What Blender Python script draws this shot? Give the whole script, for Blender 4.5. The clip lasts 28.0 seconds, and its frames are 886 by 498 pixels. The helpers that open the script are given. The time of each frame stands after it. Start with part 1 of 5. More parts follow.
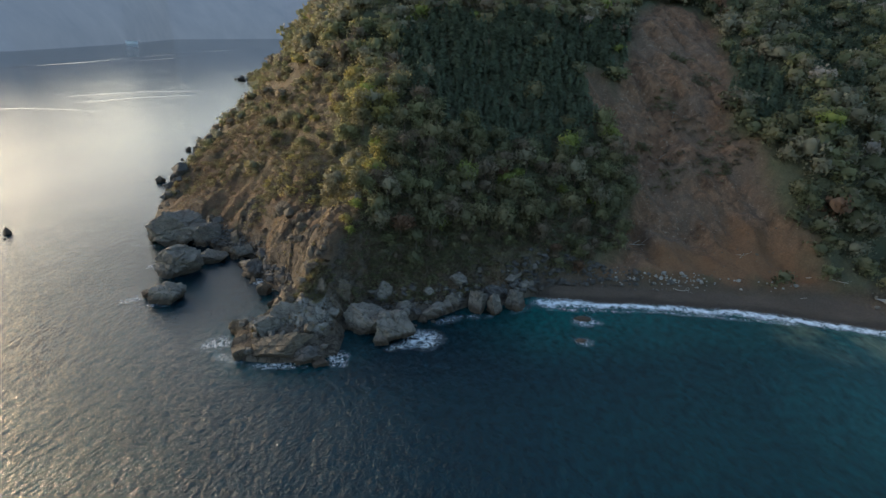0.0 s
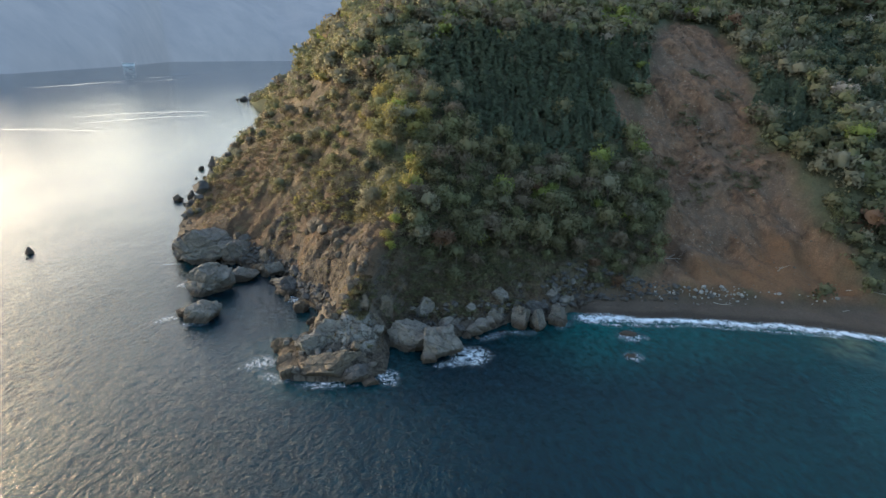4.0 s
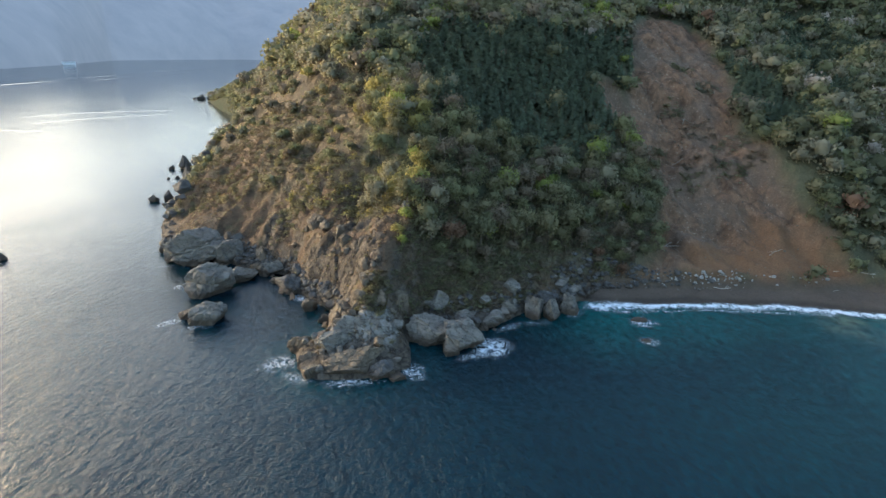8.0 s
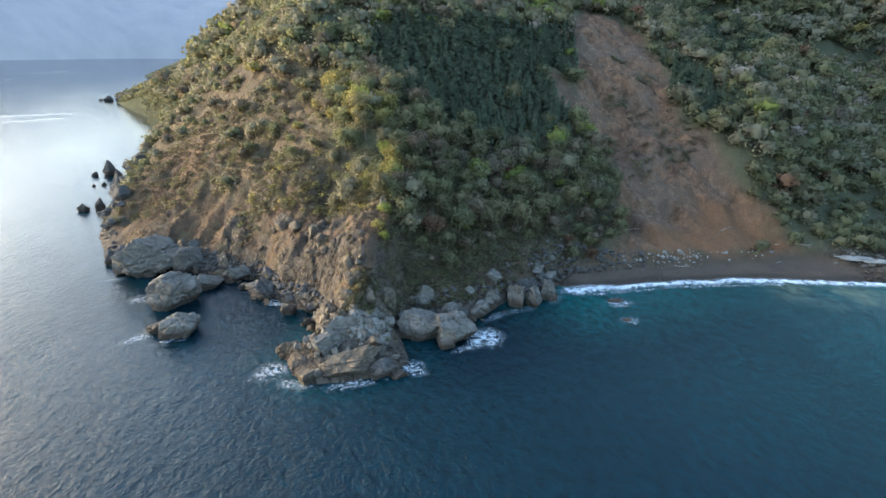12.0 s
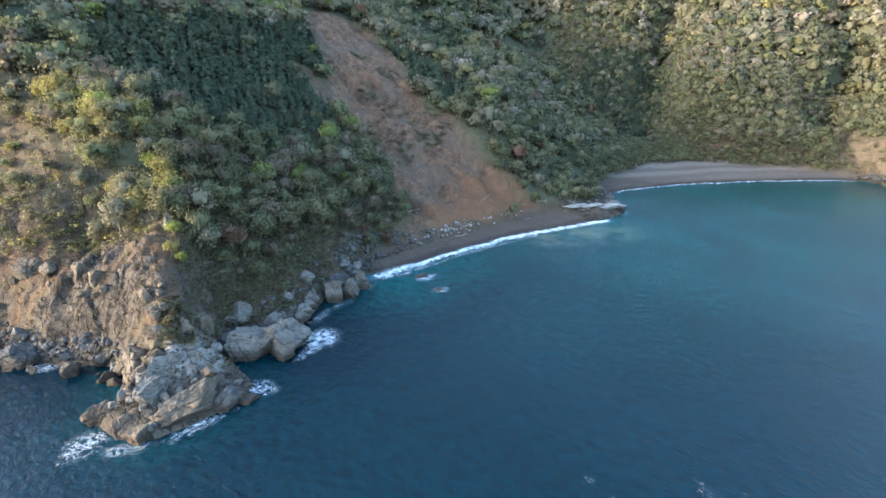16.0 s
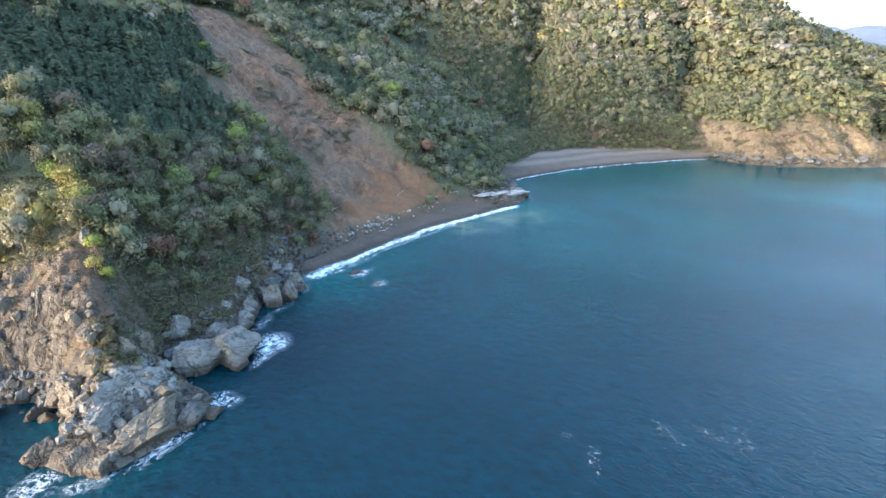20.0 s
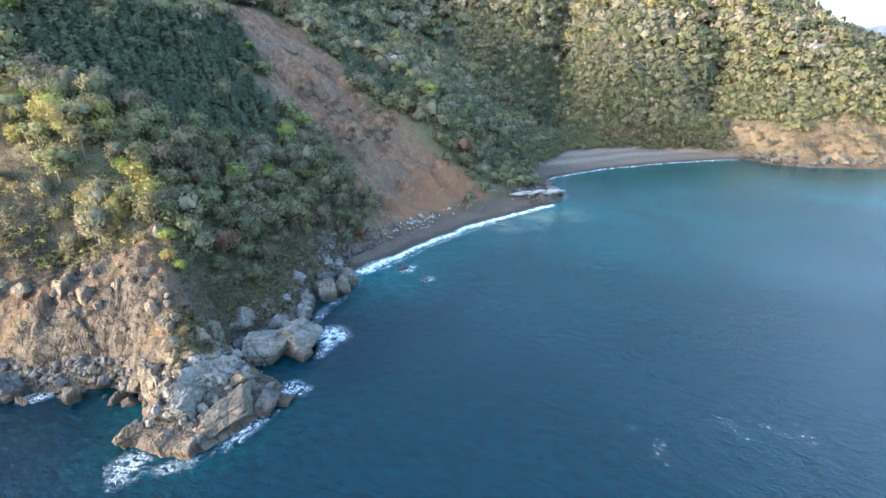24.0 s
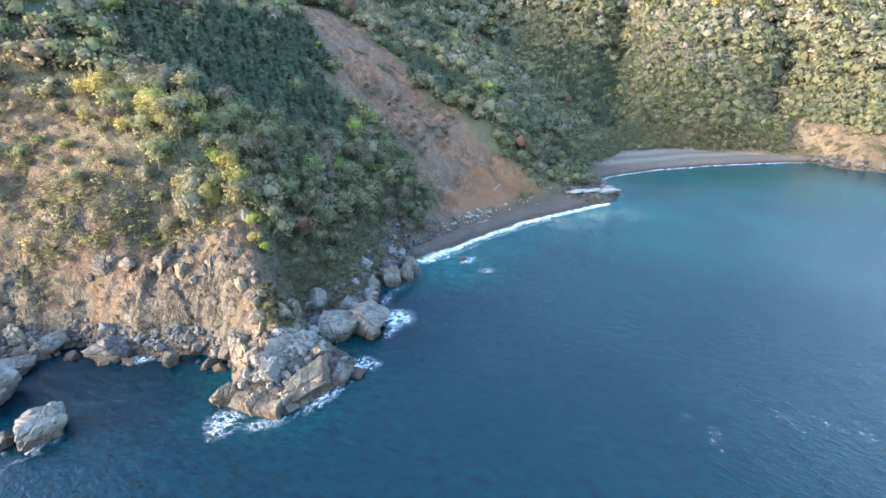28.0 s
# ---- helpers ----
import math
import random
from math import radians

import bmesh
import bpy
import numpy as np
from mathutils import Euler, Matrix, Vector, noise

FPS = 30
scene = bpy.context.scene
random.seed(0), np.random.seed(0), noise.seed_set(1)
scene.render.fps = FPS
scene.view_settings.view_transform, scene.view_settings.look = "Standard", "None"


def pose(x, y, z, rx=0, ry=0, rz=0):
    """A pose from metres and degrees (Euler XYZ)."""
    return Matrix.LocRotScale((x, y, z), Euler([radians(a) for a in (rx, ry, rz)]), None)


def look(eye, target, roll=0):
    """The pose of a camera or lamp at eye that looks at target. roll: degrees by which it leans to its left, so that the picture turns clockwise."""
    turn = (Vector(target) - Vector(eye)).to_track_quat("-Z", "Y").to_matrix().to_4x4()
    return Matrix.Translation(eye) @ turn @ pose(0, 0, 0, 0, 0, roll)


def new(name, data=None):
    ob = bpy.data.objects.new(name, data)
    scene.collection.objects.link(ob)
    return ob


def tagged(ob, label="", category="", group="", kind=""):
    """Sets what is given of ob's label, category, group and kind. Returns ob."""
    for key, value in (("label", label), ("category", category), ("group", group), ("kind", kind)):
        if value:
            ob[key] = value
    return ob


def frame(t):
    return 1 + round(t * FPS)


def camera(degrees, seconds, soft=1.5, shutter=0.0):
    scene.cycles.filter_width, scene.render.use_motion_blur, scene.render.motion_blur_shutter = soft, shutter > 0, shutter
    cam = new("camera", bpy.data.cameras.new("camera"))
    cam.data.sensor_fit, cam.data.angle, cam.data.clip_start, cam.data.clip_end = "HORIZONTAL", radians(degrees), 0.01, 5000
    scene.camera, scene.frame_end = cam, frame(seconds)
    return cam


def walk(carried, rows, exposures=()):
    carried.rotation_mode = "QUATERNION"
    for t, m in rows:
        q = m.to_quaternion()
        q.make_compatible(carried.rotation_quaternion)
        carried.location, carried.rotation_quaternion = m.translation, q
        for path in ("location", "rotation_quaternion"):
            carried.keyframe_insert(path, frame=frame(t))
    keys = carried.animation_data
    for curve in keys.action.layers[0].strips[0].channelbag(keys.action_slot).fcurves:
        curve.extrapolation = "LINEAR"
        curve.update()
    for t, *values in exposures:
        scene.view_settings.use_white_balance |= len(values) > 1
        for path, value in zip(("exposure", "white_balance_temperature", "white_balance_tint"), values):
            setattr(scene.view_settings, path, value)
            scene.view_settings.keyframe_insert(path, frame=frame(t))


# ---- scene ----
cam = camera(78.9, 28.0)
PATH = [
    (0, (-2.044, 0.048, 70.859), (-2.129, 1.899, 70.108), 1.4),
    (0.5, (-3.604, 0.229, 70.61), (-3.684, 2.081, 69.859), 1.3),
    (1, (-5.092, 0.313, 70.406), (-5.169, 2.165, 69.655), 1.3),
    (1.5, (-6.96, 0.559, 70.345), (-7.034, 2.421, 69.618), 1.3),
    (2, (-8.644, 0.545, 69.806), (-8.716, 2.423, 69.122), 1.3),
    (2.5, (-10.279, 0.725, 69.699), (-10.348, 2.602, 69.013), 1.3),
    (3, (-11.869, 0.635, 69.169), (-11.938, 2.514, 68.486), 1.3),
    (3.5, (-13.46, 0.736, 69.069), (-13.527, 2.614, 68.385), 1.2),
    (5.5, (-20.336, 0.99, 67.99), (-20.357, 2.869, 67.306), 1.3),
    (6, (-22.053, 1.145, 67.84), (-22.045, 3.024, 67.155), 1.2),
    (6.5, (-23.819, 1.06, 67.575), (-23.785, 2.939, 66.89), 1.2),
    (7, (-25.616, 1.144, 67.149), (-25.562, 3.023, 66.465), 1.2),
    (7.5, (-27.61, 1.252, 67.083), (-27.536, 3.13, 66.398), 1.2),
    (8, (-29.435, 1.362, 66.681), (-29.345, 3.239, 65.996), 1.2),
    (8.5, (-31.023, 1.5, 66.544), (-30.915, 3.376, 65.858), 1.1),
    (9, (-33.107, 1.76, 66.245), (-32.97, 3.634, 65.559), 1.1),
    (9.5, (-34.882, 1.823, 66.141), (-34.714, 3.694, 65.454), 1.1),
    (10, (-36.801, 1.915, 65.878), (-36.599, 3.783, 65.191), 1.0),
    (10.5, (-38.443, 2.093, 65.584), (-38.208, 3.957, 64.898), 1.0),
    (11, (-40.441, 2.409, 65.395), (-40.168, 4.267, 64.708), 0.9),
    (11.5, (-41.979, 2.819, 65.325), (-41.679, 4.672, 64.636), 0.9),
    (13.5, (-52.599, 6.106, 64.06), (-51.873, 7.84, 63.378), 0.4),
    (14, (-54.894, 6.51, 63.953), (-54.039, 8.185, 63.271), 0.2),
    (14.5, (-56.675, 7.098, 63.824), (-55.737, 8.728, 63.143), 0.0),
    (15, (-58.478, 7.836, 63.933), (-57.459, 9.415, 63.248), -0.0),
    (15.5, (-60.074, 8.263, 64.098), (-58.968, 9.782, 63.411), -0.2),
    (16, (-62.093, 9.191, 64.041), (-60.883, 10.628, 63.353), -0.3),
    (16.5, (-63.621, 9.891, 64.123), (-62.329, 11.253, 63.433), -0.4),
    (17, (-65.407, 11.044, 64.044), (-64.017, 12.305, 63.353), -0.5),
    (17.1, (-65.527, 11.166, 64.059), (-64.128, 12.417, 63.368), -0.5),
    (17.5, (-66.984, 11.341, 64.326), (-65.52, 12.514, 63.632), -0.6),
    (18, (-69.141, 12.608, 64.189), (-67.612, 13.693, 63.494), -0.7),
    (18.5, (-70.773, 13.572, 64.039), (-69.219, 14.623, 63.343), -0.7),
    (19, (-72.673, 15.224, 63.65), (-71.118, 16.271, 62.955), -0.7),
    (19.5, (-73.972, 16.424, 63.501), (-72.447, 17.514, 62.805), -0.6),
    (20, (-75.367, 17.439, 63.661), (-73.862, 18.557, 62.963), -0.5),
    (20.5, (-76.579, 18.457, 63.977), (-75.078, 19.578, 63.277), -0.5),
    (21, (-77.789, 19.57, 64.213), (-76.288, 20.691, 63.511), -0.5),
    (21.5, (-78.765, 20.522, 64.238), (-77.262, 21.641, 63.537), -0.5),
    (23.5, (-82.885, 23.144, 64.493), (-81.402, 24.288, 63.79), -0.4),
    (24, (-84.01, 23.594, 64.446), (-82.537, 24.75, 63.743), -0.4),
    (24.5, (-85.038, 23.739, 64.624), (-83.57, 24.9, 63.92), -0.4),
    (25, (-86.552, 23.925, 64.57), (-85.093, 25.098, 63.867), -0.5),
    (25.5, (-87.551, 23.89, 64.76), (-86.136, 25.115, 64.054), -0.4),
    (26, (-88.411, 23.509, 64.677), (-87.032, 24.775, 63.973), -0.5),
    (26.5, (-89.359, 23.182, 65.047), (-87.989, 24.456, 64.34), -0.4),
    (27, (-90.424, 22.791, 65.068), (-89.06, 24.071, 64.361), -0.4),
    (27.5, (-91.283, 22.869, 64.96), (-89.919, 24.149, 64.253), -0.4),
    (28, (-92.487, 22.405, 64.981), (-91.123, 23.685, 64.274), -0.3),
]
EXPOSURES = [(0, 1.76, 6650, 8), (3, 2.16, 6650, 8), (8, 2.52, 6480, 8), (11, 2.75, 6300, 8), (14, 3.06, 6050, 9), (17, 3.4, 5850, 10), (20, 3.57, 5800, 10), (24, 3.62, 5800, 10), (28, 3.82, 5750, 10)]
walk(cam, [(t, look(eye, target, roll)) for t, eye, target, roll in PATH], EXPOSURES)

# ---- light: a low morning sun over the sea, pale sky ----
SUN_AZIMUTH, SUN_HEIGHT = -65.0, 10.0
world = bpy.data.worlds.new("sky")
scene.world = world
world.use_nodes = True
sky_nodes = world.node_tree.nodes
sky = sky_nodes.new("ShaderNodeTexSky")
sky.sky_type, sky.sun_disc = "NISHITA", False
sky.sun_elevation, sky.sun_rotation = radians(SUN_HEIGHT), radians(SUN_AZIMUTH)
sky.air_density, sky.dust_density, sky.ozone_density = 1.0, 3.2, 2.0
sky_nodes["Background"].inputs["Strength"].default_value = 0.15
world.node_tree.links.new(sky.outputs["Color"], sky_nodes["Background"].inputs["Color"])
sun = new("sun", bpy.data.lights.new("sun", "SUN"))
sun.data.energy, sun.data.angle, sun.data.color = 0.85, radians(7.0), (1.0, 0.83, 0.64)
TO_SUN = Vector((math.sin(radians(SUN_AZIMUTH)) * math.cos(radians(SUN_HEIGHT)), math.cos(radians(SUN_AZIMUTH)) * math.cos(radians(SUN_HEIGHT)), math.sin(radians(SUN_HEIGHT))))
sun.matrix_world = look(TO_SUN * 600, (0, 0, 0))


# ---- materials ----
class Shade:
    """A node material with a Principled surface and short calls for the usual nodes."""

    def __init__(self, name, roughness=0.8, specular=0.3):
        self.mat = bpy.data.materials.new(name)
        self.mat.use_nodes = True
        self.tree = self.mat.node_tree
        self.surface = self.tree.nodes["Principled BSDF"]
        self.surface.inputs["Roughness"].default_value = roughness
        self.surface.inputs["Specular IOR Level"].default_value = specular
        self.where = self.tree.nodes.new("ShaderNodeNewGeometry").outputs["Position"]

    def add(self, kind, **sockets):
        node = self.tree.nodes.new(kind)
        for key, value in sockets.items():
            self.put(node.inputs[key.replace("_", " ")], value)
        return node

    def put(self, socket, value):
        if isinstance(value, bpy.types.NodeSocket):
            self.tree.links.new(value, socket)
        elif socket.type == "RGBA" and len(value) == 3:
            socket.default_value = (*value, 1)
        else:
            socket.default_value = value

    def moved(self, scale=(1, 1, 1), turn=(0, 0, 0)):
        return self.add("ShaderNodeMapping", Vector=self.where, Scale=scale, Rotation=turn).outputs[0]

    def grain(self, size, detail=4.0, rough=0.55, at=None, warp=0.0):
        return self.add("ShaderNodeTexNoise", Vector=at or self.where, Scale=1.0 / size, Detail=detail, Roughness=rough, Distortion=warp).outputs["Fac"]

    def cells(self, size, feature="DISTANCE_TO_EDGE", at=None):
        node = self.add("ShaderNodeTexVoronoi", Vector=at or self.where, Scale=1.0 / size)
        node.feature = feature
        return node.outputs["Distance"]

    def ramp(self, value, *stops):
        node = self.add("ShaderNodeValToRGB", Fac=value)
        marks = node.color_ramp.elements
        while len(marks) < len(stops):
            marks.new(0.5)
        for mark, (place, colour) in zip(marks, stops):
            mark.position = place
            mark.color = (colour, colour, colour, 1) if isinstance(colour, (int, float)) else (*colour, 1)
        return node.outputs["Color"]

    def mix(self, by, a, b, blend="MIX"):
        node = self.tree.nodes.new("ShaderNodeMix")
        node.data_type, node.blend_type = "RGBA", blend
        self.put(node.inputs[0], by)
        self.put(node.inputs[6], a)
        self.put(node.inputs[7], b)
        return node.outputs[2]

    def math(self, what, a, b=0.0):
        node = self.tree.nodes.new("ShaderNodeMath")
        node.operation = what
        self.put(node.inputs[0], a)
        self.put(node.inputs[1], b)
        return node.outputs[0]

    def attribute(self, name):
        node = self.add("ShaderNodeAttribute")
        node.attribute_name = name
        return node.outputs["Fac"]

    def bump(self, height, depth, strength=1.0, onto=None):
        node = self.add("ShaderNodeBump", Height=height, Distance=depth, Strength=strength)
        if onto:
            self.put(node.inputs["Normal"], onto)
        return node.outputs[0]

    def done(self, colour=None, normal=None, roughness=None):
        for name, value in (("Base Color", colour), ("Normal", normal), ("Roughness", roughness)):
            if value is not None:
                self.put(self.surface.inputs[name], value)
        return self.mat


def ground_material():
    s = Shade("hillside ground", 0.95, 0.15)
    blotch, fine, grit = s.grain(14, 5), s.grain(1.6, 5, 0.6), s.grain(0.35, 3)
    litter = s.mix(fine, (0.060, 0.062, 0.036), (0.118, 0.112, 0.066))
    litter = s.mix(s.ramp(blotch, (0.45, 0), (0.62, 1)), litter, (0.075, 0.082, 0.048))
    dry = s.mix(s.ramp(fine, (0.3, 0), (0.7, 1)), (0.044, 0.031, 0.021), (0.122, 0.080, 0.049))
    dry = s.mix(s.ramp(blotch, (0.4, 0), (0.6, 1)), dry, (0.088, 0.058, 0.037))
    dry = s.mix(s.ramp(s.grain(4.5, 5), (0.54, 0), (0.66, 0.8)), dry, (0.078, 0.070, 0.040))
    rock = s.mix(s.ramp(s.grain(2.2, 6, 0.65), (0.3, 0), (0.7, 1)), (0.036, 0.030, 0.025), (0.128, 0.105, 0.080))
    split = s.math("ABSOLUTE", s.math("SUBTRACT", s.grain(3.0, 4, 0.6, s.moved((1, 1, 0.5)), 0.6), 0.5))
    cracks = s.ramp(split, (0.0, 0.4), (0.03, 1.0))
    rock = s.mix(1.0, rock, cracks, "MULTIPLY")
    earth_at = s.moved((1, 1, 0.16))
    # Dark downhill streaks put gully shade into the colour, besides the earth's mottling.
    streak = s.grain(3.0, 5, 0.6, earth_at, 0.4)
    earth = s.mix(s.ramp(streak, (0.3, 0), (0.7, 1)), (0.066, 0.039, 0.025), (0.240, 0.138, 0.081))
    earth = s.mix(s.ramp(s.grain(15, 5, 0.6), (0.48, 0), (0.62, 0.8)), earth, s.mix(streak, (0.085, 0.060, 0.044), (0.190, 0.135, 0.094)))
    earth = s.mix(s.ramp(s.grain(0.9, 4, 0.7), (0.60, 0), (0.72, 1)), earth, (0.34, 0.27, 0.20))
    ochre = s.attribute("ochre")
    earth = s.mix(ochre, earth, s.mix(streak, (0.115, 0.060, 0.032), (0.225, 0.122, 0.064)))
    sand = s.mix(s.grain(5, 5), (0.070, 0.053, 0.040), (0.125, 0.096, 0.073))
    sand = s.mix(s.attribute("pale"), sand, s.mix(s.grain(3, 5), (0.14, 0.115, 0.09), (0.23, 0.19, 0.15)))
    sand = s.mix(s.attribute("wet"), sand, (0.058, 0.045, 0.035))
    steep = s.add("ShaderNodeSeparateXYZ", Vector=s.add("ShaderNodeNewGeometry").outputs["Normal"]).outputs[2]
    crag = s.math("MULTIPLY", s.ramp(steep, (0.45, 1), (0.72, 0)), s.ramp(s.grain(6, 4), (0.40, 0), (0.55, 1)))
    rock = s.mix(s.attribute("ash"), rock, s.mix(1.0, s.mix(s.ramp(s.grain(2.6, 6, 0.65), (0.3, 0), (0.7, 1)), (0.140, 0.127, 0.107), (0.262, 0.243, 0.210)), cracks, "MULTIPLY"))
    colour = s.mix(s.attribute("bare"), litter, dry)
    colour = s.mix(s.math("MAXIMUM", s.attribute("rock"), s.math("MULTIPLY", crag, s.attribute("bare"))), colour, rock)
    straw = s.mix(s.ramp(s.grain(2.4, 5, 0.6), (0.3, 0), (0.7, 1)), (0.092, 0.066, 0.040), (0.215, 0.158, 0.094))
    colour = s.mix(s.attribute("gold"), colour, straw)
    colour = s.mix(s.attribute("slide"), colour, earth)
    colour = s.mix(s.attribute("sand"), colour, sand)
    colour = s.mix(0.5, colour, s.ramp(grit, (0.3, 0.55), (0.7, 1.45)), "MULTIPLY")
    normal = s.bump(fine, 0.7, 0.8, s.bump(s.grain(5, 6, 0.65), 2.2, 0.7))
    normal = s.bump(s.math("MULTIPLY", cracks, s.attribute("rock")), 0.6, 0.7, normal)
    return s.done(colour, normal)


def water_material():
    s = Shade("sea water", 0.10, 0.36)
    s.surface.inputs["IOR"].default_value = 1.33
    shallow = s.attribute("shallow")
    drift = s.grain(38, 4, 0.55, s.moved((1, 0.55, 1), (0, 0, 0.5)), 0.8)
    deep = s.mix(drift, (0.0002, 0.0075, 0.0125), (0.0004, 0.0150, 0.0235))
    teal = s.mix(drift, (0.0008, 0.038, 0.040), (0.002, 0.090, 0.084))
    colour = s.mix(s.math("MULTIPLY", shallow, s.ramp(drift, (0.25, 0.45), (0.7, 1.0))), deep, teal)
    colour = s.mix(s.math("MULTIPLY", s.attribute("silt"), s.ramp(s.grain(9, 4, 0.6), (0.35, 0), (0.7, 0.8))), colour, (0.12, 0.14, 0.085))
    at = s.moved((1, 0.62, 1), (0, 0, 0.62))
    # Lighter and darker wave faces are painted into the colour; reflections alone show little.
    colour = s.mix(1.0, colour, s.ramp(s.grain(1.7, 4, 0.65, at), (0.3, 0.62), (0.7, 1.45)), "MULTIPLY")
    swell = s.grain(11.0, 2, 0.5, at)
    chop = s.grain(1.9, 5, 0.7, at)
    stir = s.math("SUBTRACT", 1.0, s.math("MULTIPLY", s.attribute("calm"), 0.68))
    stir = s.math("MULTIPLY", stir, s.ramp(s.grain(60, 3, 0.5, at), (0.35, 0.7), (0.65, 1.0)))
    ripple = s.grain(0.8, 3, 0.6, at)
    normal = s.bump(ripple, 0.10, stir, s.bump(chop, 0.55, stir, s.bump(swell, 0.5, stir)))
    return s.done(colour, normal)


def rock_material(name, dark, light, stain):
    s = Shade(name, 0.85, 0.25)
    coarse, fine = s.grain(2.6, 6, 0.65), s.grain(0.5, 4, 0.6)
    colour = s.mix(s.ramp(coarse, (0.3, 0), (0.7, 1)), dark, light)
    colour = s.mix(s.ramp(s.grain(1.3, 5, 0.7), (0.56, 0), (0.70, 0.8)), colour, stain)
    cracks = s.math("ABSOLUTE", s.math("SUBTRACT", s.grain(2.4, 3, 0.6, s.moved((1, 1, 1.7), (0.4, 0.5, 0)), 0.5), 0.5))
    colour = s.mix(s.ramp(cracks, (0.0, 0.8), (0.018, 0)), colour, (0.05, 0.042, 0.034))
    colour = s.mix(0.6, colour, s.ramp(fine, (0.25, 0.8), (0.75, 1.2)), "MULTIPLY")
    tide = s.math("ADD", s.add("ShaderNodeSeparateXYZ", Vector=s.where).outputs[2], s.math("MULTIPLY", coarse, -1.6))
    colour = s.mix(s.ramp(s.math("MULTIPLY", tide, 0.5), (0.15, 0.92), (0.9, 0)), colour, (0.062, 0.046, 0.032))
    normal = s.bump(fine, 0.12, 0.8, s.bump(s.ramp(cracks, (0.0, 0), (0.04, 1)), 0.2, 0.8, s.bump(coarse, 0.8, 0.7)))
    return s.done(colour, normal)


def leaf_material(name, dark, light):
    s = Shade(name, 0.75, 0.2)
    geometry = s.add("ShaderNodeNewGeometry")
    tree = s.grain(5.5, 2, 0.5)
    tone = s.math("ADD", s.math("MULTIPLY", geometry.outputs["Random Per Island"], 0.26), s.math("MULTIPLY", s.ramp(tree, (0.25, 0), (0.75, 1)), 0.46))
    tone = s.math("ADD", tone, s.math("MULTIPLY", s.ramp(s.grain(1.1, 4, 0.65), (0.3, 0), (0.7, 1)), 0.22))
    colour = s.mix(tone, dark, light)
    own = s.add("ShaderNodeObjectInfo").outputs["Random"]
    colour = s.mix(0.6, colour, s.ramp(own, (0.0, 0.75), (1.0, 1.25)), "MULTIPLY")
    s.done(colour)
    thin = s.add("ShaderNodeBsdfTranslucent", Color=colour)
    blend = s.add("ShaderNodeMixShader", Fac=0.4)
    s.tree.links.new(s.surface.outputs[0], blend.inputs[1])
    s.tree.links.new(thin.outputs[0], blend.inputs[2])
    s.tree.links.new(blend.outputs[0], s.tree.nodes["Material Output"].inputs["Surface"])
    return s.mat


def plain_material(name, dark, light, size, roughness=0.85):
    s = Shade(name, roughness, 0.25)
    tone = s.grain(size, 5, 0.6)
    return s.done(s.mix(tone, dark, light), s.bump(tone, size * 0.2, 0.5))


def foam_material():
    s = Shade("sea foam", 0.7, 0.3)
    lace = s.grain(1.7, 7, 0.75, None, 0.4)
    bubbles = s.cells(1.1, at=s.mix(0.25, s.where, s.add("ShaderNodeTexNoise", Vector=s.where, Scale=0.8, Detail=4.0).outputs["Color"], "ADD"))
    froth = s.attribute("froth")
    body = s.math("ADD", froth, s.math("MULTIPLY", s.math("SUBTRACT", lace, 0.5), 2.2))
    solid = s.ramp(body, (0.55, 0), (1.35, 1))
    threads = s.ramp(s.math("ABSOLUTE", s.math("SUBTRACT", s.grain(1.7, 5, 0.6, None, 1.2), 0.5)), (0.0, 1), (0.05, 0))
    veil = s.math("MULTIPLY", threads, s.ramp(s.math("ADD", froth, s.math("MULTIPLY", s.math("SUBTRACT", bubbles, 0.25), 0.6)), (0.05, 0), (0.45, 0.5)))
    cover = s.math("MAXIMUM", solid, veil)
    s.put(s.surface.inputs["Alpha"], cover)
    return s.done(s.mix(lace, (0.55, 0.62, 0.66), (0.86, 0.88, 0.90)), s.bump(lace, 0.4, 0.6))


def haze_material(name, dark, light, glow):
    # Air haze is put into the hills' base colour, with a weak added glow.
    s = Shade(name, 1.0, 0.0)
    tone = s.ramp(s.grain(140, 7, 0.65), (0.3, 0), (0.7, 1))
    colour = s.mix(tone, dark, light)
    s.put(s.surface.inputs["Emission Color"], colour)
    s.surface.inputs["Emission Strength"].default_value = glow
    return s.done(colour)


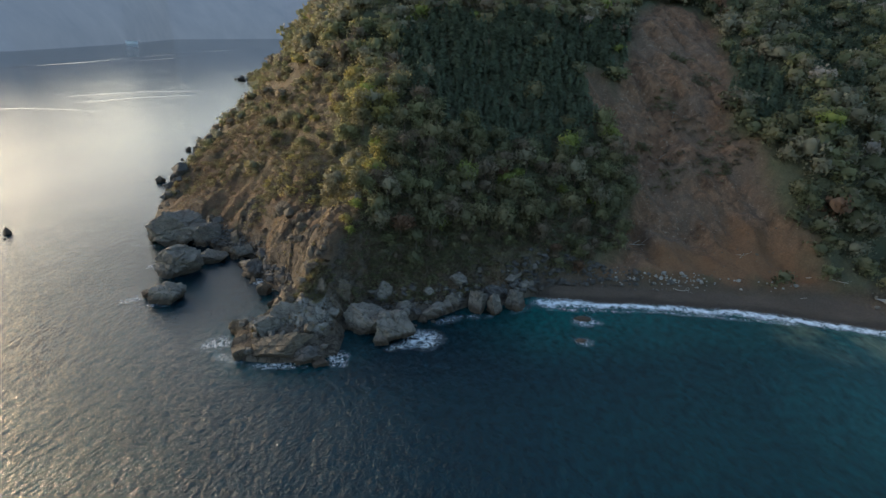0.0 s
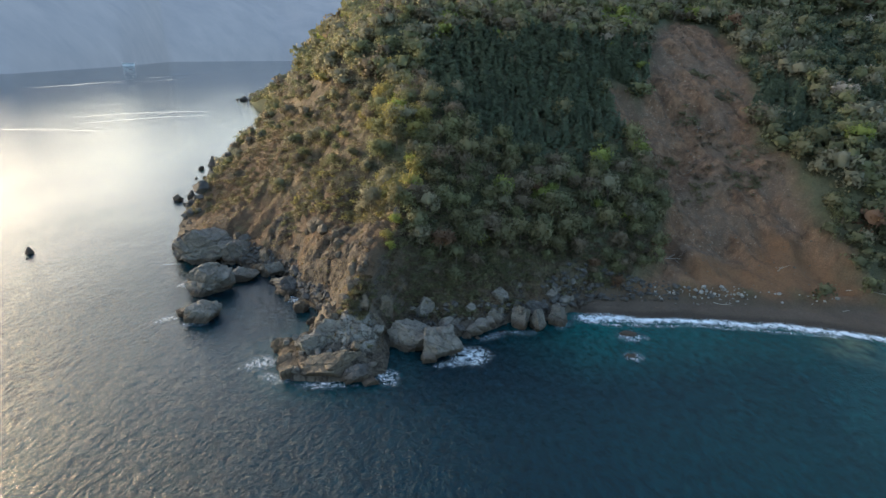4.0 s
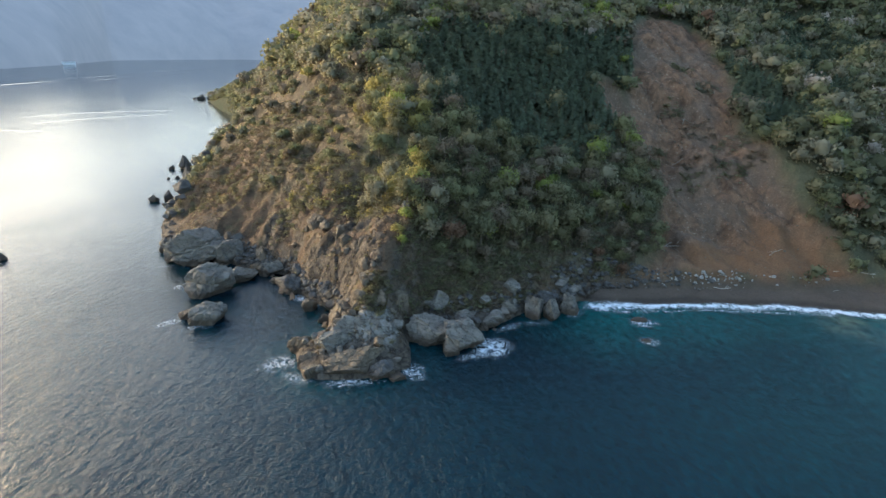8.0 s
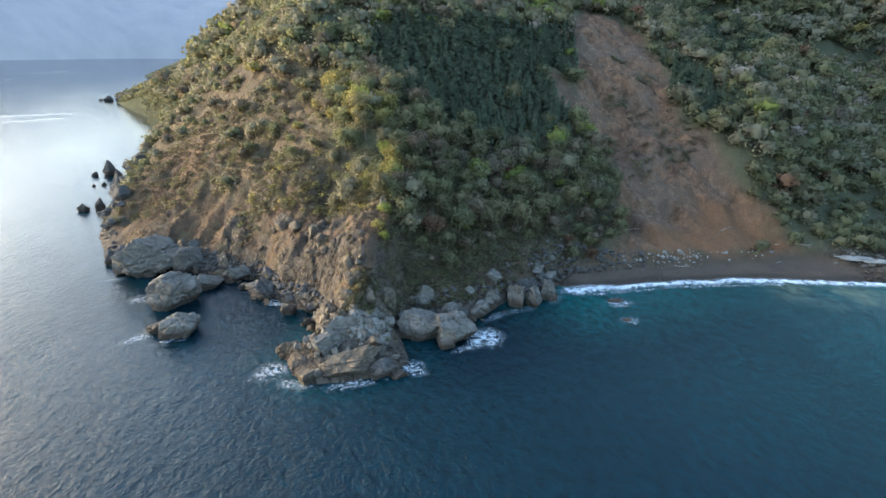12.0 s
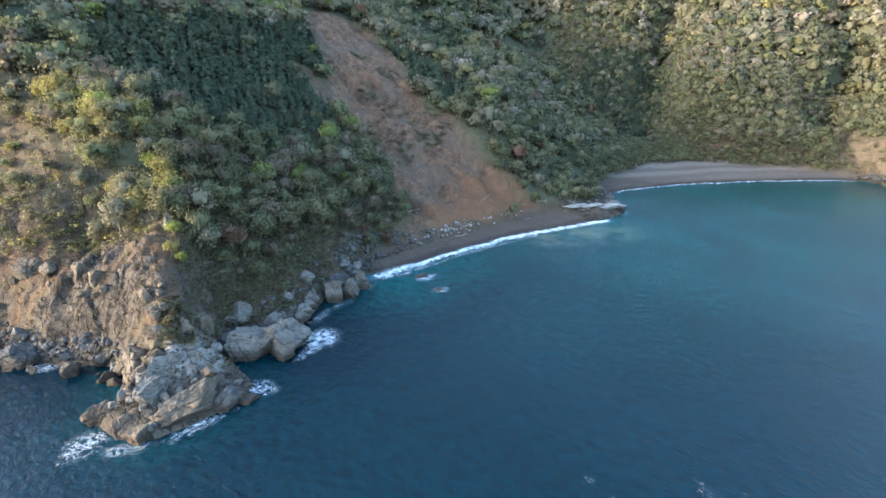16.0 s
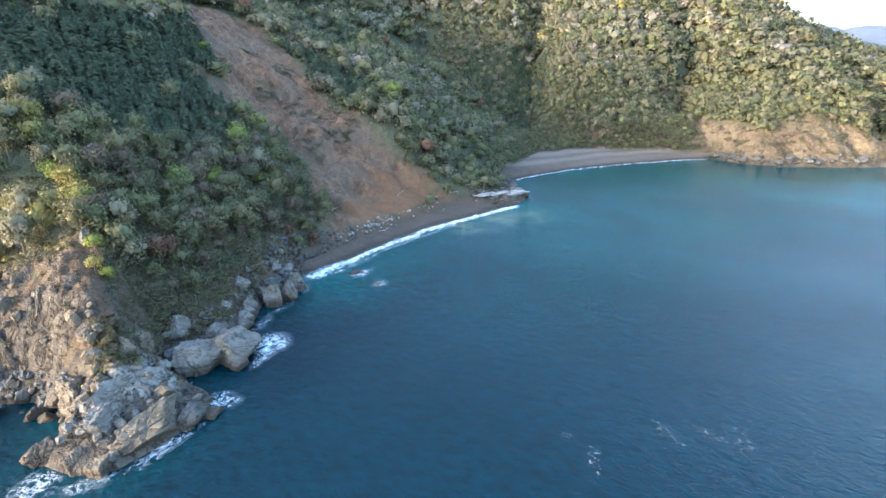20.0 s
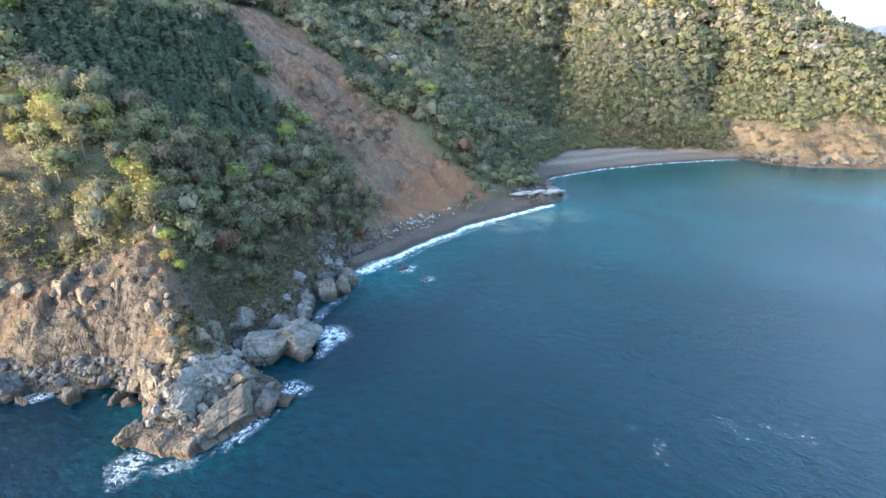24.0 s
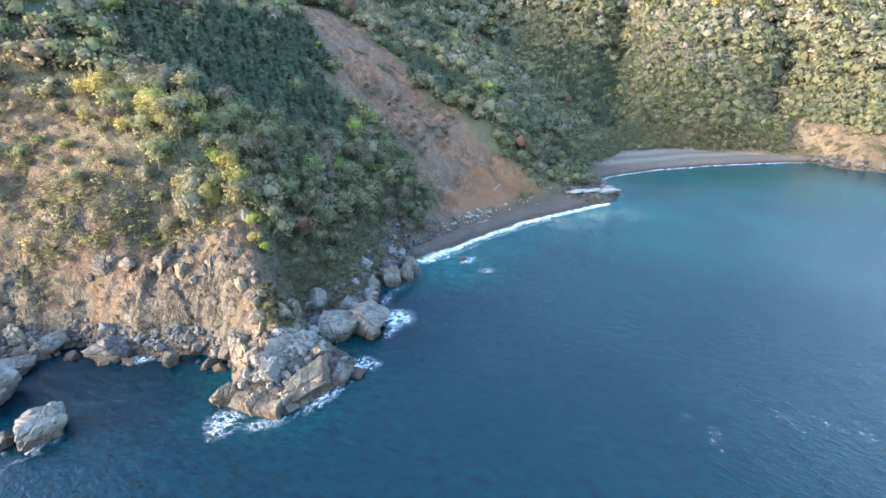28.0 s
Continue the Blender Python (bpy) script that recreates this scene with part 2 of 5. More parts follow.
GROUND, WATER, FOAM = ground_material(), water_material(), foam_material()
GREY_ROCK = rock_material("weathered grey rock", (0.112, 0.099, 0.083), (0.210, 0.192, 0.165), (0.150, 0.112, 0.072))
TAN_ROCK = rock_material("tan cliff rock", (0.086, 0.066, 0.046), (0.172, 0.140, 0.102), (0.115, 0.074, 0.042))
DARK_ROCK = rock_material("dark grey rock", (0.056, 0.053, 0.050), (0.125, 0.119, 0.110), (0.090, 0.070, 0.052))
PALE_ROCK = rock_material("pale rock", (0.24, 0.225, 0.20), (0.38, 0.365, 0.335), (0.29, 0.25, 0.20))
LEAVES = {
    "dark": leaf_material("dark green leaves", (0.123, 0.124, 0.068), (0.219, 0.213, 0.111)),
    "green": leaf_material("green leaves", (0.136, 0.139, 0.069), (0.247, 0.240, 0.116)),
    "bright": leaf_material("fresh green leaves", (0.163, 0.197, 0.050), (0.320, 0.347, 0.090)),
    "yellow": leaf_material("yellow-green leaves", (0.188, 0.169, 0.056), (0.363, 0.305, 0.107)),
    "olive": leaf_material("olive leaves", (0.136, 0.127, 0.066), (0.253, 0.222, 0.117)),
    "grey": leaf_material("grey-green leaves", (0.169, 0.157, 0.100), (0.313, 0.279, 0.177)),
    "tan": leaf_material("budding bare twigs", (0.132, 0.107, 0.072), (0.252, 0.197, 0.131)),
    "blossom": leaf_material("pale blossom", (0.257, 0.211, 0.160), (0.487, 0.408, 0.316)),
    "rust": leaf_material("reddish brown leaves", (0.140, 0.083, 0.051), (0.251, 0.149, 0.088)),
    "cedar": leaf_material("dark cedar needles", (0.077, 0.100, 0.068), (0.140, 0.170, 0.108)),
    "straw": leaf_material("dry grass", (0.140, 0.095, 0.052), (0.290, 0.200, 0.112)),
    "mossy": leaf_material("greyish olive grass", (0.103, 0.090, 0.050), (0.208, 0.174, 0.095)),
}
BARK = plain_material("grey-brown bark", (0.09, 0.07, 0.05), (0.19, 0.155, 0.12), 0.4)
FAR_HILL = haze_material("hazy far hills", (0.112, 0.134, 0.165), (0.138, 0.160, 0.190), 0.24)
BLUE_HAZE_HILL = haze_material("horizon hills with blue haze in the colour", (0.046, 0.055, 0.070), (0.052, 0.061, 0.077), 0.5)
# ---- plan: coast, ridges, slopes ----
COAST_WEST = [(-500, 1500), (-260, 1000), (-317, 768), (-224, 590), (-172, 440), (-141, 330), (-138, 246), (-131, 209), (-117, 178),
              (-92, 170), (-82, 162), (-70, 159), (-66, 148), (-60, 141), (-53, 135), (-50, 127), (-53, 119.5), (-57.5, 114), (-56, 106), (-51.5, 102),
              (-44, 101.8), (-36, 102.5), (-31.5, 106), (-32, 120), (-29, 129), (-22, 123), (-10, 125), (0, 134), (10, 135), (17, 141)]
COAST_EAST = [(25, 138.5), (35, 138), (49, 139), (65, 138), (82, 136), (103, 131), (120, 127), (133, 126), (144, 134), (157, 151), (175, 147),
              (200, 138), (234, 118), (264, 95), (281, 79), (274, 60), (278, 45), (287, 26), (305, 0), (335, -60), (420, -160), (620, -260)]
INLAND = [(2600, -200), (2600, 1500)]
SPUR_CREST = [(-42, 113, 5), (-39, 121, 9), (-37, 130, 17), (-34.5, 140, 22), (-34, 147, 26), (-37, 174, 44), (-42, 228, 67), (-56, 241, 73),
              (-62, 289, 82), (-60, 380, 100), (-30, 450, 112)]
WEST_FACE = [(-46, 163, 18), (-56, 171, 26), (-71, 183, 21), (-64, 159, 12), (-102, 250, 34), (-91, 267, 53), (-78, 288, 73), (-95, 215, 24),
             (-110, 200, 8), (-110, 360, 69), (-150, 450, 50), (-190, 520, 34), (-235, 620, 16), (-280, 730, 8), (-58, 148, 10), (-78, 170, 6),
             (-52, 143, 12), (-124, 260, 22), (-122, 225, 14), (-126, 300, 26), (-132, 340, 24)]
EAST_FACE = [(-28.6, 135, 11), (-12.8, 146, 16), (-20, 131, 5), (-3, 140, 7), (10, 147, 9), (0, 200, 50), (28, 170, 21), (18, 187, 37), (20, 241, 73),
             (51, 175, 21.5), (53, 162, 14), (80, 153, 7), (30, 155, 8), (74, 203, 34), (93, 287, 80), (20, 300, 92), (90, 360, 108)]
NEXT_SPUR = [(117, 187, 37), (105, 167, 19), (134, 161, 10), (146, 147, 4), (164, 280, 68), (176, 291, 72), (150, 230, 52), (185, 200, 28), (160, 172, 12),
             (190, 185, 14), (200, 380, 116), (225, 233, 47), (202, 262, 61), (236, 212, 34), (231, 197, 20), (180, 215, 36)]
BAY_HEAD = [(215, 236, 44), (217, 215, 23), (274, 219, 33), (258, 167, 8), (228, 180, 6), (250, 212, 18), (254, 240, 27), (262, 272, 40), (272, 312, 58), (332, 279, 68), (383, 254, 84), (320, 400, 128), (430, 340, 132)]
BAY_HILL = [(340, 185, 69), (293, 167, 45), (312, 224, 46), (357, 128, 53), (411, 85, 71), (346, 40, 36), (307, 78, 22), (326, 106, 30), (283, 110, 12), (470, 180, 118),
            (500, 96, 100), (482, 72, 76), (465, 31, 54), (420, 20, 44), (330, 10, 20), (400, -60, 30), (520, -40, 38), (600, 60, 50), (600, 250, 130),
            (285, 55, 10), (300, 28, 14)]
FAR_LAND = [(0, 700, 110), (300, 700, 150), (-150, 900, 90), (-100, 1300, 160), (700, 500, 170), (900, 0, 30), (1400, 300, 120), (1400, 1200, 220), (2500, 0, 20), (2500, 1400, 200)]


def line_distance(x, y, points, closed=False):
    """Distance of every (x, y) to a line of points."""
    pts = list(points) + ([points[0]] if closed else [])
    best = np.full(x.shape, 1e9)
    for (ax, ay), (bx, by) in zip(pts[:-1], pts[1:]):
        dx, dy = bx - ax, by - ay
        s = np.clip(((x - ax) * dx + (y - ay) * dy) / (dx * dx + dy * dy + 1e-9), 0, 1)
        best = np.minimum(best, np.hypot(x - ax - s * dx, y - ay - s * dy))
    return best


def inside(x, y, poly):
    odd = np.zeros(x.shape, bool)
    for (ax, ay), (bx, by) in zip(poly, poly[1:] + poly[:1]):
        if ay != by:
            odd ^= ((ay > y) != (by > y)) & (x < (bx - ax) * (y - ay) / (by - ay) + ax)
    return odd


def region(x, y, poly, soft=2.0):
    """1 inside a region, 0 outside, with a soft edge."""
    d = line_distance(x, y, poly, True) * np.where(inside(x, y, poly), 1, -1)
    return np.clip(0.5 + d / (2 * soft), 0, 1)


def ease(v, a, b):
    s = np.clip((v - a) / (b - a), 0, 1)
    return s * s * (3 - 2 * s)


def lattice(ix, iy, seed):
    h = (ix * 374761393 + iy * 668265263 + seed * 2147483647) & 0xFFFFFFFF
    h = ((h ^ (h >> 13)) * 1274126177) & 0xFFFFFFFF
    return ((h ^ (h >> 16)) & 0xFFFFFF) / float(0xFFFFFF) * 2 - 1


def value_noise(x, y, seed=0):
    ix, iy = np.floor(x).astype(np.int64), np.floor(y).astype(np.int64)
    fx, fy = x - ix, y - iy
    fx, fy = fx * fx * (3 - 2 * fx), fy * fy * (3 - 2 * fy)
    a = lattice(ix, iy, seed) * (1 - fx) + lattice(ix + 1, iy, seed) * fx
    b = lattice(ix, iy + 1, seed) * (1 - fx) + lattice(ix + 1, iy + 1, seed) * fx
    return a * (1 - fy) + b * fy


def rough(x, y, size, octaves=4, seed=0):
    total, gain, reach = 0.0, 1.0, 0.0
    for k in range(octaves):
        total = total + gain * value_noise(x / size * 2 ** k + 17.3 * k, y / size * 2 ** k - 9.1 * k, seed + k)
        reach, gain = reach + gain, gain * 0.5
    return total / reach


def blocks(x, y, size, seed):
    """Jointed rock: every block of about this size has a height and a tilt of its own, with a groove along its joints."""
    u, v = x / size, y / size
    cu, cv = np.floor(u).astype(np.int64), np.floor(v).astype(np.int64)
    near, second, height = np.full(u.shape, 9.0), np.full(u.shape, 9.0), np.zeros(u.shape)
    for du in (-1, 0, 1):
        for dv in (-1, 0, 1):
            iu, iv = cu + du, cv + dv
            ou, ov = u - iu - 0.5 - 0.45 * lattice(iu, iv, seed), v - iv - 0.5 - 0.45 * lattice(iu, iv, seed + 1)
            away = np.maximum(np.abs(ou * 0.8 + ov * 0.6), np.abs(ov * 0.8 - ou * 0.6)) * 0.7 + np.hypot(ou, ov) * 0.3
            level = lattice(iu, iv, seed + 2) + 0.9 * (ou * lattice(iu, iv, seed + 3) + ov * lattice(iu, iv, seed + 4))
            closer = away < near
            second = np.where(closer, near, np.minimum(second, away))
            height, near = np.where(closer, level, height), np.minimum(near, away)
    return height - 0.9 * np.clip(1 - (second - near) / 0.16, 0, 1)


COAST = COAST_WEST + COAST_EAST
GULLIES = [([(470, 315), (420, 268), (386, 256), (340, 232), (285, 207), (262, 196)], 21, 24), ([(480, 185), (446, 159), (407, 135), (372, 119), (349, 117), (312, 110)], 16, 19),
           ([(330, 380), (318, 345), (306, 306), (294, 268), (268, 226), (250, 200)], 19, 36), ([(500, 75), (444, 46), (400, 26), (365, 6), (335, -4)], 15, 18),
           ([(190, 345), (176, 300), (150, 254), (140, 222)], 5, 12)]
RIDGES = [([(112, 268), (122, 246), (129, 220), (127, 202), (117, 190)], 4, 9), ([(445, 262), (392, 236), (345, 214), (303, 190)], 5, 18), ([(500, 92), (448, 62), (385, 32), (345, 14)], 5, 14)]
LAND = COAST + INLAND
BEACH = [(17, 139), (25, 137), (49, 138), (82, 135), (103, 130), (121, 126), (123, 134), (112, 142), (104, 145), (89, 145), (65, 147.5), (44, 148.5), (31, 149), (19, 149)]
BAY_BEACH = [(155, 151), (175, 146), (200, 137), (234, 117), (264, 94), (283, 78), (285, 88), (276, 120), (258, 156), (228, 173), (181, 167), (162, 160)]
HUB = np.array(SPUR_CREST + WEST_FACE + EAST_FACE + NEXT_SPUR + BAY_HEAD + BAY_HILL + FAR_LAND + [(a, b, 0.5) for a, b in COAST], float)


def spread(px, py, hub):
    return np.sqrt((px[:, None] - hub[None, :, 0]) ** 2 + (py[:, None] - hub[None, :, 1]) ** 2 + 36.0)


LIFT = np.linalg.solve(spread(HUB[:, 0], HUB[:, 1], HUB) - np.eye(len(HUB)) * 0.6, HUB[:, 2])


def relief(x, y):
    """The smooth height of the land, from its crests and slopes."""
    flat_x, flat_y = x.ravel(), y.ravel()
    out = np.concatenate([spread(flat_x[i:i + 20000], flat_y[i:i + 20000], HUB) @ LIFT for i in range(0, flat_x.size, 20000)])
    return out.reshape(x.shape)


def ground(x, y, detail=True):
    """The height of the ground: land, beaches and the falling sea bed."""
    x, y = np.asarray(x, float), np.asarray(y, float)
    shore = line_distance(x, y, COAST)
    land = inside(x, y, LAND)
    h = relief(x, y)
    h = np.maximum(h, np.minimum(shore * 0.6, 3.0))
    if detail:
        near = ease(h, 1.0, 8.0)
        crag = np.abs(rough(x, y, 13.0, 4, 5))
        h = h + near * (rough(x, y, 34.0, 3, 1) * 2.6 + (0.35 - crag) * 4.2 + rough(x, y, 3.2, 3, 9) * 0.9)
        h = h + (1 - near) * rough(x, y, 4.0, 3, 3) * 0.8
    for line, deep, wide in GULLIES:
        away = line_distance(x + 3 * value_noise(x / 11, y / 11, 41), y + 3 * value_noise(x / 11, y / 11, 42), line)
        h = h - deep * np.clip(1 - away / wide, 0, 1) ** 1.3 * ease(h, 6, 26)
    for line, tall, wide in RIDGES:
        h = h + tall * np.clip(1 - line_distance(x, y, line) / wide, 0, 1) * ease(h, 6, 20)
    sand = np.maximum(region(x, y, BEACH, 1.5), region(x, y, BAY_BEACH, 4.0))
    slope = np.where(shore < 12, shore * 0.16, 1.92 + (shore - 12) * 0.045)
    h = h * (1 - sand) + (slope + 0.05 + rough(x, y, 9.0, 2, 4) * 0.12 * ease(shore, 1, 5)) * sand
    return np.where(land, np.maximum(h, 0.02), -0.12 - np.minimum(shore * 0.5, 9.0))


# ---- the land and the sea ----
def smooth(mesh, on=True):
    mesh.polygons.foreach_set("use_smooth", [on] * len(mesh.polygons))


def grid_mesh(name, xs, ys, height):
    """A sheet over the lines xs and ys, at height(x, y); the mesh and its flat coordinates."""
    gx, gy = np.meshgrid(xs, ys)
    gz = height(gx, gy)
    n, m = len(xs), len(ys)
    mesh = bpy.data.meshes.new(name)
    mesh.vertices.add(n * m)
    mesh.vertices.foreach_set("co", np.stack([gx, gy, gz], -1).astype(np.float32).ravel())
    i = (np.arange(m - 1)[:, None] * n + np.arange(n - 1)[None, :]).ravel()
    quads = np.stack([i, i + 1, i + n + 1, i + n], -1).astype(np.int32)
    mesh.loops.add(quads.size)
    mesh.loops.foreach_set("vertex_index", quads.ravel())
    mesh.polygons.add(len(quads))
    mesh.polygons.foreach_set("loop_start", np.arange(0, quads.size, 4, dtype=np.int32))
    mesh.update(calc_edges=True)
    mesh.validate()
    smooth(mesh)
    return mesh, gx.ravel(), gy.ravel(), gz.ravel()


def mark(mesh, name, values):
    mesh.attributes.new(name, "FLOAT", "POINT").data.foreach_set("value", np.asarray(values, np.float32))


def steps(*stretches):
    """Grid lines: (from, to, step) after one another."""
    out = []
    for a, b, step in stretches:
        out += list(np.arange(a, b, step))
    return np.array(out + [stretches[-1][1]])


SLIDE = [(36, 149), (47, 158), (49, 166), (56, 187), (52, 208), (45, 218), (44, 226), (55, 222), (60, 238), (74, 280), (92, 300), (108, 284), (109, 275), (102, 234),
         (93, 212), (98, 187), (98, 168), (102, 156), (103, 145), (65, 147.5)]
SLIDE_BRANCH = [(42, 227), (40, 215), (44, 204), (47, 195), (56, 194), (58, 206), (58, 216), (50, 227)]
SLIDE_FOOT = [(52, 149), (55, 160), (66, 163), (74, 160), (84, 172), (95, 166), (102, 155), (103, 145)]
WEST_SCAR = [(-118, 250), (-92, 232), (-82, 207), (-97, 203), (-112, 205)]
BARE_FACE = [(-135, 200), (-120, 235), (-100, 215), (-80, 192), (-62, 180), (-51, 174), (-44, 160), (-38, 150), (-33, 149), (-28, 140), (-22, 132), (-8, 140), (5, 145), (20, 151),
             (15, 138), (-10, 121), (-28, 95), (-60, 95), (-70, 140), (-100, 160)]
BAY_CLIFF = [(316, 108), (305, 90), (296, 58), (316, 38), (324, 6), (420, -100), (400, -140), (290, 0), (268, 50), (279, 84)]
TIP_MASS = [(-57, 113), (-55, 106.5), (-51, 103), (-44, 103), (-36, 103.5), (-32.5, 107), (-33, 114), (-36, 121), (-43, 124), (-49, 121), (-52, 116)]
POINT_ROCK = [(118, 126), (133, 123), (147, 134), (140, 140), (124, 141), (112, 143)]


def surface(x, y):
    """The height of the finished ground, with the gullies of the slide and the ribs of the cliff."""
    x, y = np.asarray(x, float), np.asarray(y, float)
    h = ground(x, y)
    slid = region(x, y, SLIDE, 3)
    gully = rough(x * 1.0 + y * 0.35, y * 0.15, 5.0, 4, 31)
    ledge = rough(x, y, 24.0, 3, 33)
    h = h + slid * (gully * 4.6 - 2.2 + ledge * 6.0) * ease(h, 3, 12)
    face = region(x, y, BARE_FACE, 4) * ease(h, 2, 7)
    across, along = x * 0.86 - y * 0.5, (x * 0.5 + y * 0.86) * 0.45
    ribs = np.abs(rough(across, along, 17.0, 3, 51))
    bare_rock = ease(rough(x, y, 15.0, 3, 81), -0.05, 0.3)
    wx, wy = x + 1.2 * value_noise(x / 5, y / 5, 66), y + 1.2 * value_noise(x / 5, y / 5, 67)
    crags = (0.2 + bare_rock) * (blocks(wx, wy, 5.2, 61) * 0.75 + blocks(wx, wy, 2.1, 71) * 0.3)
    h = h + face * ((0.25 - ribs) * 5.0 + crags + rough(x, y, 2.2, 2, 63) * 0.4)
    gold = region(x, y, BAY_CLIFF, 5) * ease(h, 2, 7)
    h = h + gold * (blocks(wx, wy, 11.0, 45) * 1.9 + blocks(wx, wy, 5.0, 46) * 0.8)
    mass = region(x, y, TIP_MASS, 2.0)
    top = np.interp(y, (102, 106, 111, 116, 120), (1.2, 2.8, 4.8, 7.0, 8.2)) - np.abs(x + 44.5 - (y - 108) * 0.15) * 0.16
    stone = blocks(wx, wy, 7.0, 91) * 1.0 + blocks(wx, wy, 2.6, 92) * 0.28
    return np.where(h > -1, h * (1 - mass) + np.maximum(h, top + stone) * mass, h)


def build_ground():
    xs = steps((-900, -330, 30), (-330, -140, 5), (-140, -110, 1.4), (-110, -85, 0.8), (-85, -25, 0.55), (-25, 30, 0.8), (30, 150, 1.2), (150, 300, 2.0), (300, 360, 2.4), (360, 520, 4), (520, 2600, 65))
    ys = steps((-320, -40, 10), (-40, 90, 3), (90, 96, 1.5), (96, 172, 0.6), (172, 180, 0.8), (180, 250, 1.3), (250, 330, 2.2), (330, 560, 5), (560, 800, 6), (800, 1500, 25))

    mesh, x, y, z = grid_mesh("ground", xs, ys, surface)
    shore = line_distance(x, y, COAST)
    wobble = rough(x, y, 7.0, 3, 77) * 4
    sand = np.maximum(region(x, y, BEACH, 1.2), region(x, y, BAY_BEACH, 1.5))
    slide = np.maximum(region(x + wobble, y + wobble, SLIDE, 3), 0.9 * region(x + wobble * 0.5, y, SLIDE_BRANCH, 2))
    bare = np.maximum.reduce([region(x + wobble, y, BARE_FACE, 6), region(x + wobble, y, WEST_SCAR, 5), region(x + wobble, y, BAY_CLIFF, 5), (1 - ease(z, 2, 9 + wobble)) * (y < 260) * (x < 210)])
    sand = sand * (1 - ease(z, 3.2, 4.4))
    mark(mesh, "sand", sand)
    mark(mesh, "wet", 1 - ease(shore + wobble * 0.3, 2.0, 4.5))
    berm = 0.5 + 0.5 * np.sin(shore * 0.42 + rough(x, y, 22.0, 2, 95) * 1.6)
    mark(mesh, "pale", region(x, y, [(181, 167), (195, 150), (262, 108), (284, 84), (276, 120), (258, 156), (228, 173)], 5) * (0.35 + 0.65 * berm))
    mark(mesh, "gold", 0.9 * region(x + wobble, y + wobble, BAY_CLIFF, 5) * ease(z, 2.0, 5.0) * ease(rough(x, y, 11.0, 3, 91), -0.5, 0.1))
    mark(mesh, "ash", region(x + wobble * 0.4, y, TIP_MASS, 2) * ease(z + wobble * 0.3, 3.2, 4.6))
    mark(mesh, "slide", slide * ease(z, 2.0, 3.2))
    mark(mesh, "ochre", region(x + wobble * 0.5, y, SLIDE_FOOT, 3))
    west = region(x + wobble, y, [(-140, 200), (-125, 300), (-80, 270), (-46, 210), (-40, 150), (-60, 150)], 8)
    back = region(x, y, [(181, 165), (228, 169), (254, 152), (273, 114), (283, 88), (300, 96), (288, 150), (268, 180), (230, 192), (185, 182)], 4)
    mark(mesh, "bare", np.maximum.reduce([bare, slide * 0.4, 0.75 * west, 0.9 * back]))
    crest = region(x + wobble, y, BARE_FACE, 4) * (1 - ease(z, 22, 40)) * ease(rough(x, y, 15.0, 3, 81) + 0.35 * rough(x, y, 3.0, 2, 82), 0.05, 0.35)
    mark(mesh, "rock", np.maximum.reduce([crest, region(x, y, TIP_MASS, 1.5) * (1 - ease(z, 7.5, 10)), (1 - ease(z, 1.5, 4.5 + wobble)) * (1 - sand) * (y < 400), region(x + wobble * 0.4, y, POINT_ROCK, 2), 0.75 * region(x + wobble, y, BAY_CLIFF, 4) * ease(rough(x, y, 8.0, 3, 71), -0.3, 0.3)]))
    mesh.materials.append(GROUND)
    return tagged(new("ground", mesh), "steep wooded headland with rocky cliffs and an earth slide", "hillside", kind="structure")


def build_sea():
    xs = steps((-4600, -400, 140), (-400, -150, 12), (-150, 320, 3.0), (320, 800, 30), (800, 4600, 160))
    ys = steps((-3000, -200, 120), (-200, 60, 8), (60, 200, 3.0), (200, 700, 20), (700, 4700, 160))
    mesh, x, y, z = grid_mesh("water", xs, ys, lambda a, b: np.zeros(a.shape))
    beach_line = line_distance(x, y, COAST_EAST[:15])
    mark(mesh, "shallow", np.maximum((1 - ease(beach_line, 4, 44)), np.maximum(0.95 * (1 - ease(line_distance(x, y, COAST_EAST[9:18]), 25, 175)), 0.2 * (1 - ease(line_distance(x, y, COAST_WEST[14:]), 1, 12)))))
    mark(mesh, "calm", np.maximum(ease(-x, 40, 220), 1 - ease(line_distance(x, y, COAST_EAST[11:18]), 15, 110)))
    mark(mesh, "silt", 1 - ease(line_distance(x, y, [(88, 128), (112, 115)]), 2, 16))
    mesh.materials.append(WATER)
    return tagged(new("water", mesh), "deep blue rippled sea turning turquoise along the beach", "sea", kind="structure")


build_ground()
build_sea()


# ---- rocks ----
def mesh_of(name, verts, faces, material, flat=False, normals=None):
    """A mesh from arrays of vertices and of faces with one number of corners."""
    verts, faces = np.asarray(verts, np.float32), np.asarray(faces, np.int32)
    mesh = bpy.data.meshes.new(name)
    mesh.vertices.add(len(verts))
    mesh.vertices.foreach_set("co", verts.ravel())
    mesh.loops.add(faces.size)
    mesh.loops.foreach_set("vertex_index", faces.ravel())
    mesh.polygons.add(len(faces))
    mesh.polygons.foreach_set("loop_start", np.arange(0, faces.size, faces.shape[1], dtype=np.int32))
    mesh.update(calc_edges=True)
    smooth(mesh, not flat)
    if normals is not None:
        mesh.attributes.new("custom_normal", "FLOAT_VECTOR", "POINT").data.foreach_set("vector", np.asarray(normals, np.float32).ravel())
    mesh.materials.append(material)
    return mesh


def ball(level):
    bm = bmesh.new()
    bmesh.ops.create_icosphere(bm, subdivisions=level, radius=1.0)
    verts = np.array([v.co[:] for v in bm.verts])
    faces = np.array([[v.index for v in f.verts] for f in bm.faces])
    bm.free()
    return verts, faces


